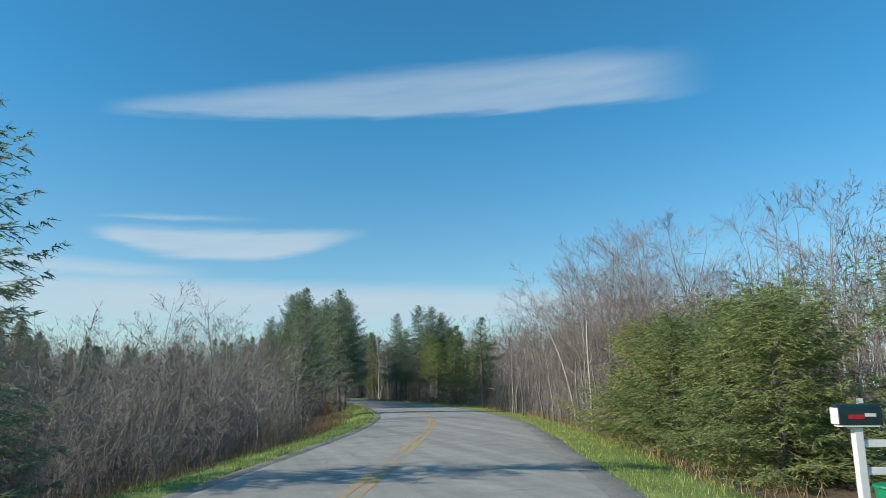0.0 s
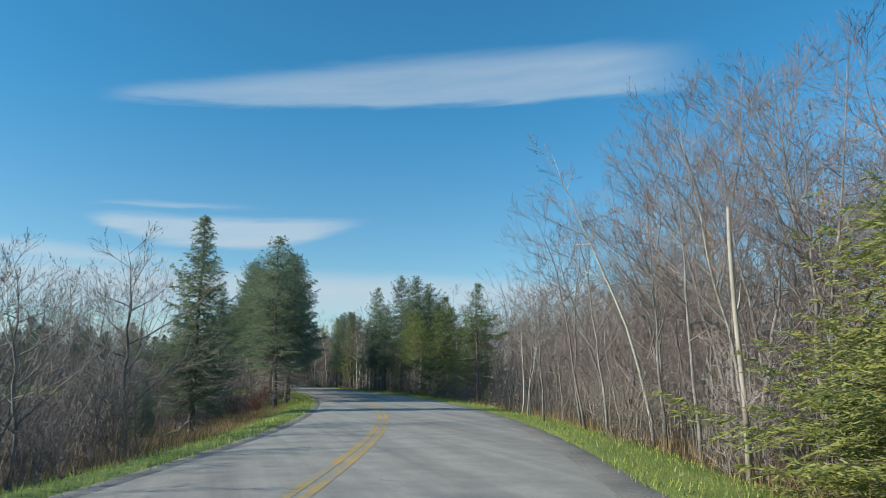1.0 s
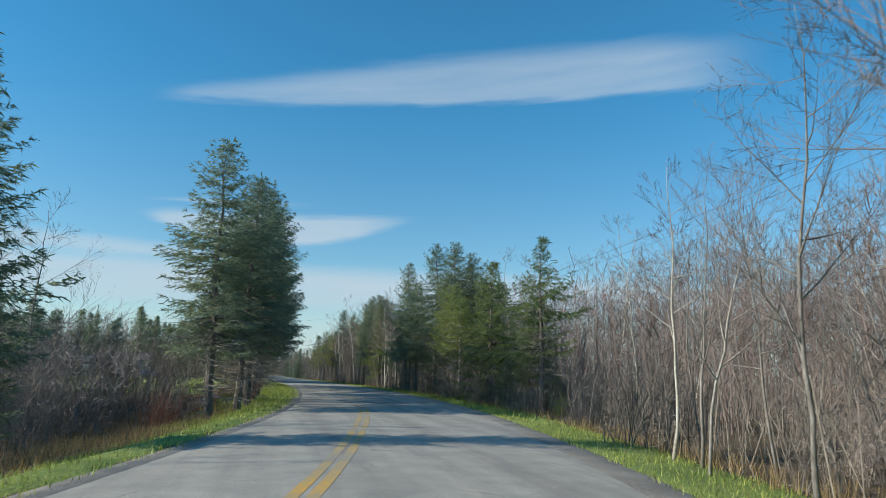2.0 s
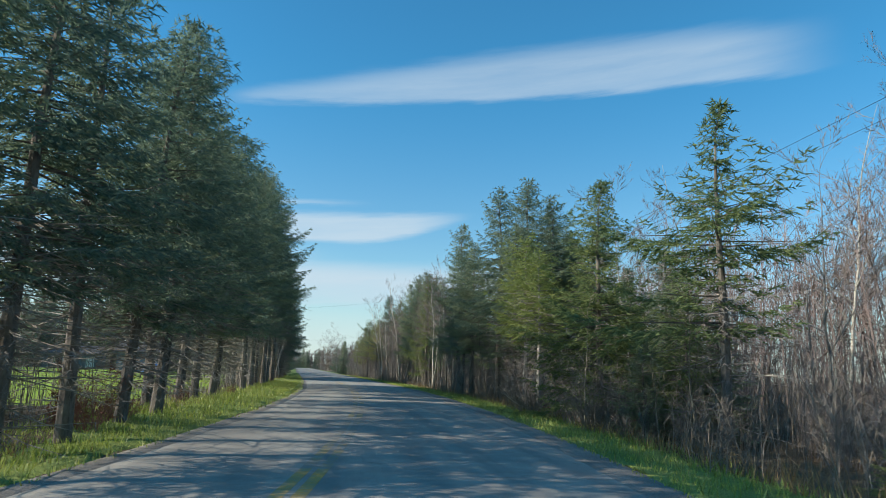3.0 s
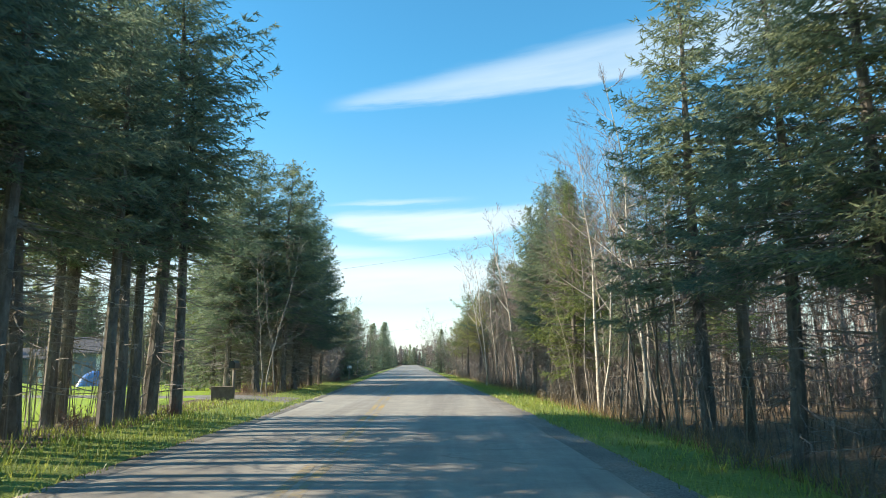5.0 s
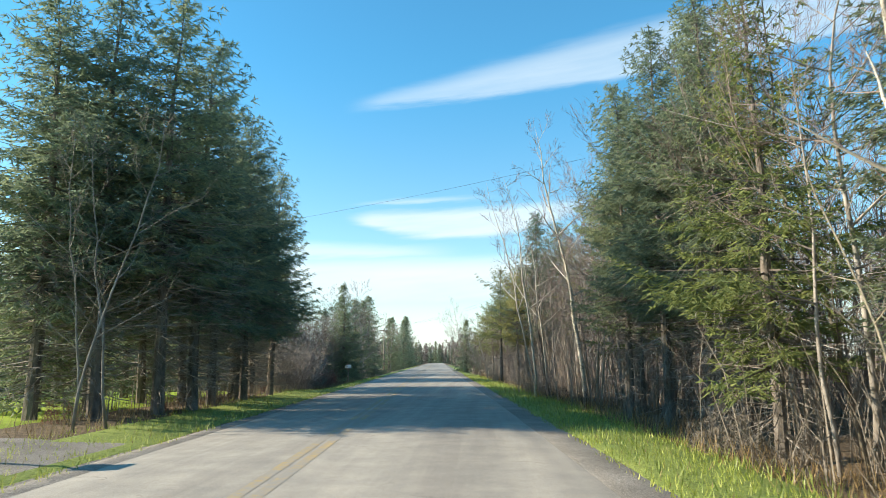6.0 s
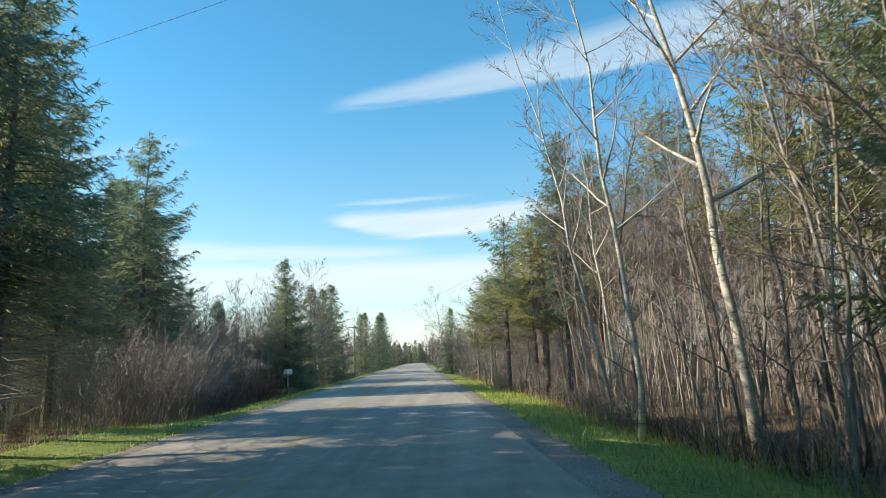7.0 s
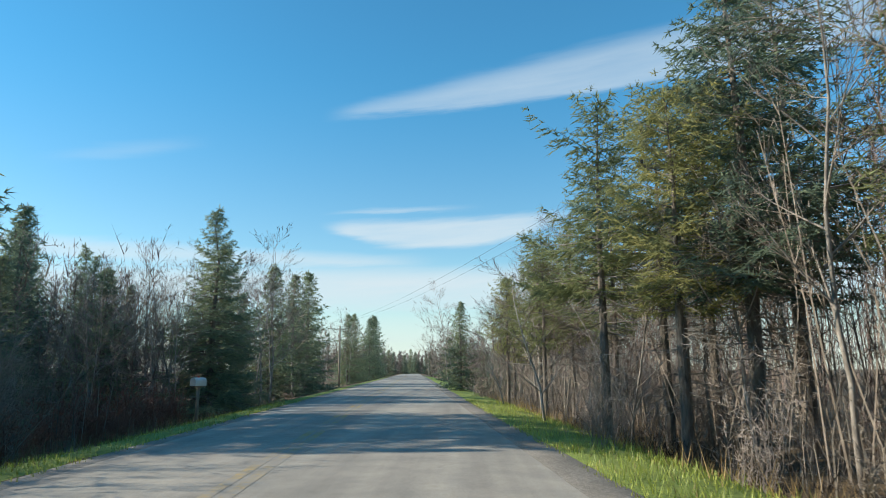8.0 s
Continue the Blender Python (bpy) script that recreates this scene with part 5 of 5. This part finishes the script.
def letterbox_wood(label, metal):
    top = new("letterbox")
    b = Build()
    b.tube([(0, 0, -0.3), (0, 0, 0.5), (0.01, 0, 1.02)], [0.055, 0.05, 0.048], 8)
    part("post", b, POLE_WOOD, top, smooth=True)
    b = Build()
    b.box(-0.24, -0.09, 1.0, 0.24, 0.09, 1.025)
    bevel_part("shelf", b, PLANK, top, 0.004)
    b = Build()
    hood(b, 0.5, 0.2, 0.24)
    box = part("box", move(b, 0, 0, 1.027), metal, top, "arched metal letterbox")
    b = Build()
    b.box(0.10, 0.101, 1.10, 0.12, 0.107, 1.30)
    b.box(0.10, 0.101, 1.25, 0.17, 0.107, 1.30)
    part("flag", b, RED, box, "red metal flag")
    return tagged(top, label, "letterbox")


def at_spot(ob, x, y, turn=0.0, size=1.0, lift=0.0):
    p = spot(x, y) + Vector((0, 0, lift))
    ob.matrix_basis = Matrix.LocRotScale(p, Euler((0, 0, radians(turn))), (size, size, size))
    return ob


at_spot(letterbox_white(), 8.25, 7.6, -18, 1.12, 0.34)
at_spot(letterbox_wood("black letterbox on a round wooden post by the drive", BOX_BLACK), 8.5, 111.5, 90, 1.2)
at_spot(letterbox_wood("grey letterbox on a wooden post before the shrubs", GREY_METAL), 5.5, 161.8, 72, 1.25)

# green bin lid behind the rails
b = Build()
b.tube([(0, 0, 0), (0, 0, 0.5), (0, 0, 0.53)], [0.24, 0.29, 0.30], 18)
bin_ob = new("bin")
part("body", b, GREEN_PLASTIC, bin_ob, smooth=False)
b = Build()
b.tube([(0, 0, 0.532), (0, 0, 0.56), (0, 0, 0.6)], [0.315, 0.31, 0.12], 18)
part("lid", b, GREEN_PLASTIC, bin_ob)
at_spot(tagged(bin_ob, "green plastic bin standing behind white rails", "bin"), 9.3, 8.0)


def crate(x, y, turn, w, d, h, label):
    top = new("wooden_crate")
    for side, (x0, y0, x1, y1) in enumerate(((-w / 2, -d / 2, w / 2, -d / 2 + 0.025), (-w / 2, d / 2 - 0.025, w / 2, d / 2), (-w / 2, -d / 2 + 0.027, -w / 2 + 0.025, d / 2 - 0.027), (w / 2 - 0.025, -d / 2 + 0.027, w / 2, d / 2 - 0.027))):
        for k in range(3):
            b = Build()
            b.box(x0, y0, -0.02 + k * h / 3 + 0.004, x1, y1, -0.02 + (k + 1) * h / 3 - 0.004)
            part("board", b, PLANK, top)
    b = Build()
    b.box(-w / 2 - 0.02, -d / 2 - 0.02, h - 0.018, w / 2 + 0.02, d / 2 + 0.02, h + 0.012)
    bevel_part("lid", b, PLANK, top, 0.005)
    return at_spot(tagged(top, label, "crate"), x, y, turn)


crate(8.25, 110.9, 20, 0.8, 0.55, 0.5, "weathered wooden crate on the grass by a letterbox")
crate(0.2, 131.2, 35, 1.0, 0.7, 0.6, "reddish wooden crate on the lawn")


# ---- utility poles and cables ----
def utility_pole(x, y, h, label):
    top = new("utility_pole")
    b = Build()
    b.tube([(0, 0, -0.4), (0, 0, h * 0.5), (0, 0, h)], [0.15, 0.13, 0.10], 12)
    part("pole", b, POLE_WOOD, top, smooth=True)
    b = Build()
    b.box(-0.9, -0.16, h - 0.55, 0.9, -0.105, h - 0.43)
    bevel_part("crossarm", b, POLE_WOOD, top, 0.006)
    for px in (-0.8, 0.0, 0.8):
        b = Build()
        b.tube([(px, -0.13, h - 0.428), (px, -0.13, h - 0.36), (px, -0.13, h - 0.28)], [0.03, 0.045, 0.025], 8)
        part("insulator", b, BOX_BLACK, top)
    return at_spot(tagged(top, label, "utility pole", "utility poles"), x, y, 4)


POLES = [(25.4, 40.0, 7.9), (24.4, 101.0, 7.9), (20.6, 153.0, 7.6), (-1.6, 234.0, 8.6)]
for x, y, h in POLES:
    utility_pole(x, y, h, "weathered wooden utility pole with a crossarm")


def cable(name, a, c, sag, label):
    b = Build()
    a, c = Vector(a), Vector(c)
    pts = []
    for i in range(25):
        t = i / 24
        p = a.lerp(c, t)
        p.z -= sag * 4 * t * (1 - t)
        pts.append(p)
    b.tube(pts, [0.005] * 25, 5)
    return tagged(new(name, b.mesh(name, WIRE)), label, "cable")


for k, (p, q) in enumerate(((0, 1), (1, 2), (2, 3))):
    (x0, y0, h0), (x1, y1, h1) = POLES[p], POLES[q]
    for off, drop in ((-0.8, 0.28), (0.0, 0.28)):
        cable("overhead_cable", (x0 + off, y0, h0 - drop + ground_z(y0, x0 - line_x(y0))), (x1 + off, y1, h1 - drop), 0.9, "black overhead cable strung between poles")
cable("overhead_cable", (21.4, 127.4, 9.2), (-9.0, 138.0, 7.4), 0.5, "thin black service cable crossing over the road")

# ---- white snag ----
b = Build()
b.tube([(0, 0, -0.3), (0.02, 0, 1.2), (-0.03, 0.02, 2.8), (-0.05, 0, 3.9), (-0.02, 0.01, 4.5)], [0.058, 0.046, 0.04, 0.036, 0.026], 10)
snag = new("snag")
part("trunk", b, SNAG_WOOD, snag, smooth=True)
b = Build()
b.tube([(0.0, 0.05, 2.6), (0.15, 0.1, 2.9), (0.2, 0.1, 3.2)], [0.03, 0.02, 0.008], 5)
part("stub", b, SNAG_WOOD, snag)
at_spot(tagged(snag, "bleached broken tree trunk without branches", "snag"), 13.9, 25.2)


# ---- house and shed behind the lawn ----
def house(x, y, turn, w, d, wall_h, ridge, siding, label, category, windows):
    top = new(category)
    b = Build()
    b.v = [(-w / 2, -d / 2, 0), (w / 2, -d / 2, 0), (w / 2, d / 2, 0), (-w / 2, d / 2, 0), (-w / 2, -d / 2, wall_h), (w / 2, -d / 2, wall_h), (w / 2, d / 2, wall_h), (-w / 2, d / 2, wall_h), (-w / 2, 0, ridge), (w / 2, 0, ridge)]
    b.f = [(0, 1, 5, 4), (1, 2, 6, 9, 5), (2, 3, 7, 6), (3, 0, 4, 8, 7), (3, 2, 1, 0)]
    part("wall", b, siding, top)
    for s in (-1, 1):
        b = Build()
        dz = (ridge - wall_h) / (d / 2)
        e = 0.35
        lo = (s * (d / 2 + e), wall_h - e * dz + 0.02)
        hi = (0, ridge + 0.02)
        n0 = 0
        for zz in (0, 0.12):
            b.v += [(-w / 2 - 0.3, lo[0], lo[1] + zz), (w / 2 + 0.3, lo[0], lo[1] + zz), (w / 2 + 0.3, hi[0], hi[1] + zz), (-w / 2 - 0.3, hi[0], hi[1] + zz)]
        for face in ((3, 2, 1, 0), (4, 5, 6, 7), (0, 1, 5, 4), (1, 2, 6, 5), (2, 3, 7, 6), (3, 0, 4, 7)):
            b.f.append(face)
        part("roof", b, ROOFING, top)
    for wx in windows:
        b = Build()
        b.box(wx - 0.5, -d / 2 - 0.05, 0.95, wx + 0.5, -d / 2 - 0.004, 2.05)
        win = part("window", b, WHITE_PAINT, top, "white window frame")
        b = Build()
        b.box(wx - 0.43, -d / 2 - 0.058, 1.02, wx + 0.43, -d / 2 - 0.052, 1.98)
        part("pane", b, GLASS, win)
    b = Build()
    b.box(w * 0.38 - 0.45, -d / 2 - 0.05, 0.02, w * 0.38 + 0.45, -d / 2 - 0.004, 2.05)
    part("door", b, WHITE_PAINT, top, "white door")
    return at_spot(tagged(top, label, category), x, y, turn)


house(-18.0, 141.0, 6, 6.0, 5.0, 2.4, 3.2, SIDING, "low grey-blue house with a grey gable roof behind the lawn", "house", (-1.2,))
house(-7.6, 131.0, 4, 4.2, 3.6, 2.2, 3.1, SIDING_BLUE, "small blue shed at the lawn's far edge", "shed", (-0.8,))
b = Build()
n = 14
for i in range(n + 1):
    for j in range(n + 1):
        u, v = i / n * 2 - 1, j / n * 2 - 1
        edge = max(abs(u), abs(v))
        z = (1 - edge ** 4) * (1.05 + 0.25 * noise.noise(Vector((u * 2, v * 2, 4)))) + 0.01
        b.v.append((u * 1.3, v * 0.8, z * 0.9))
for i in range(n):
    for j in range(n):
        s = i * (n + 1) + j
        b.f.append((s, s + n + 1, s + n + 2, s + 1))
at_spot(tagged(new("tarpaulin", b.mesh("tarpaulin", TARP, True)), "blue tarpaulin draped over stacked firewood on the lawn", "tarpaulin"), -5.2, 128.0, 10)


# ---- dead limbs caught at the wood's edge ----
def dead_limb(seed, length, label):
    r = random.Random(seed)
    b = Build()
    pts = [Vector((0, 0, 0.03))]
    for i in range(1, 7):
        t = i / 6
        pts.append(Vector((length * t + r.uniform(-0.08, 0.08), r.uniform(-0.1, 0.1) * length, 0.05 + length * 0.55 * t ** 1.3)))
    b.tube(pts, [0.035, 0.03, 0.026, 0.02, 0.015, 0.01, 0.005], 6)
    ob = new("dead_limb")
    part("limb", b, SNAG_WOOD, ob, smooth=True)
    for k in range(7):
        a = pts[2 + k % 4].lerp(pts[3 + k % 4], r.random())
        w = Vector((r.uniform(-0.2, 0.9), r.uniform(-0.8, 0.8), r.uniform(-0.1, 0.9))) * length * 0.28
        b = Build()
        b.tube([a, a + w * 0.5 + Vector((0, 0, 0.05)), a + w], [0.012, 0.008, 0.003], 4)
        part("twig", b, SNAG_WOOD, ob)
    return tagged(ob, label, "dead limb", "dead limbs")


for i, (x, y, q, length) in enumerate(((22.4, 76.4, 200, 1.9), (20.6, 134.0, 100, 1.4), (19.4, 38.2, 120, 1.5), (3.6, 43.4, 20, 1.2))):
    at_spot(dead_limb(300 + i, length, "bleached dead limb caught in the brush"), x, y, q)

# ---- red tag tied to a sapling ----
b = Build()
b.tube([(0, 0, -0.2), (0.02, 0, 0.7), (0.0, 0.02, 1.5)], [0.02, 0.017, 0.012], 6)
tag_ob = new("marker_stake")
part("stake", b, YOUNG_BARK, tag_ob, smooth=True)
b = Build()
b.v = [(-0.01, -0.02, 0.98), (0.07, -0.03, 0.96), (0.09, -0.02, 1.05), (0.06, -0.03, 1.13), (-0.01, -0.02, 1.11), (-0.01, -0.03, 0.98), (0.07, -0.04, 0.96), (0.09, -0.03, 1.05), (0.06, -0.04, 1.13), (-0.01, -0.03, 1.11)]
b.f = [(0, 1, 2, 3, 4), (9, 8, 7, 6, 5)] + [(i, i + 5, (i + 1) % 5 + 5, (i + 1) % 5) for i in range(5)]
part("tag", b, RED_CLOTH, tag_ob, "faded red cloth tag")
at_spot(tagged(tag_ob, "thin stake with a red cloth tag among saplings", "marker stake"), 16.1, 32.1)
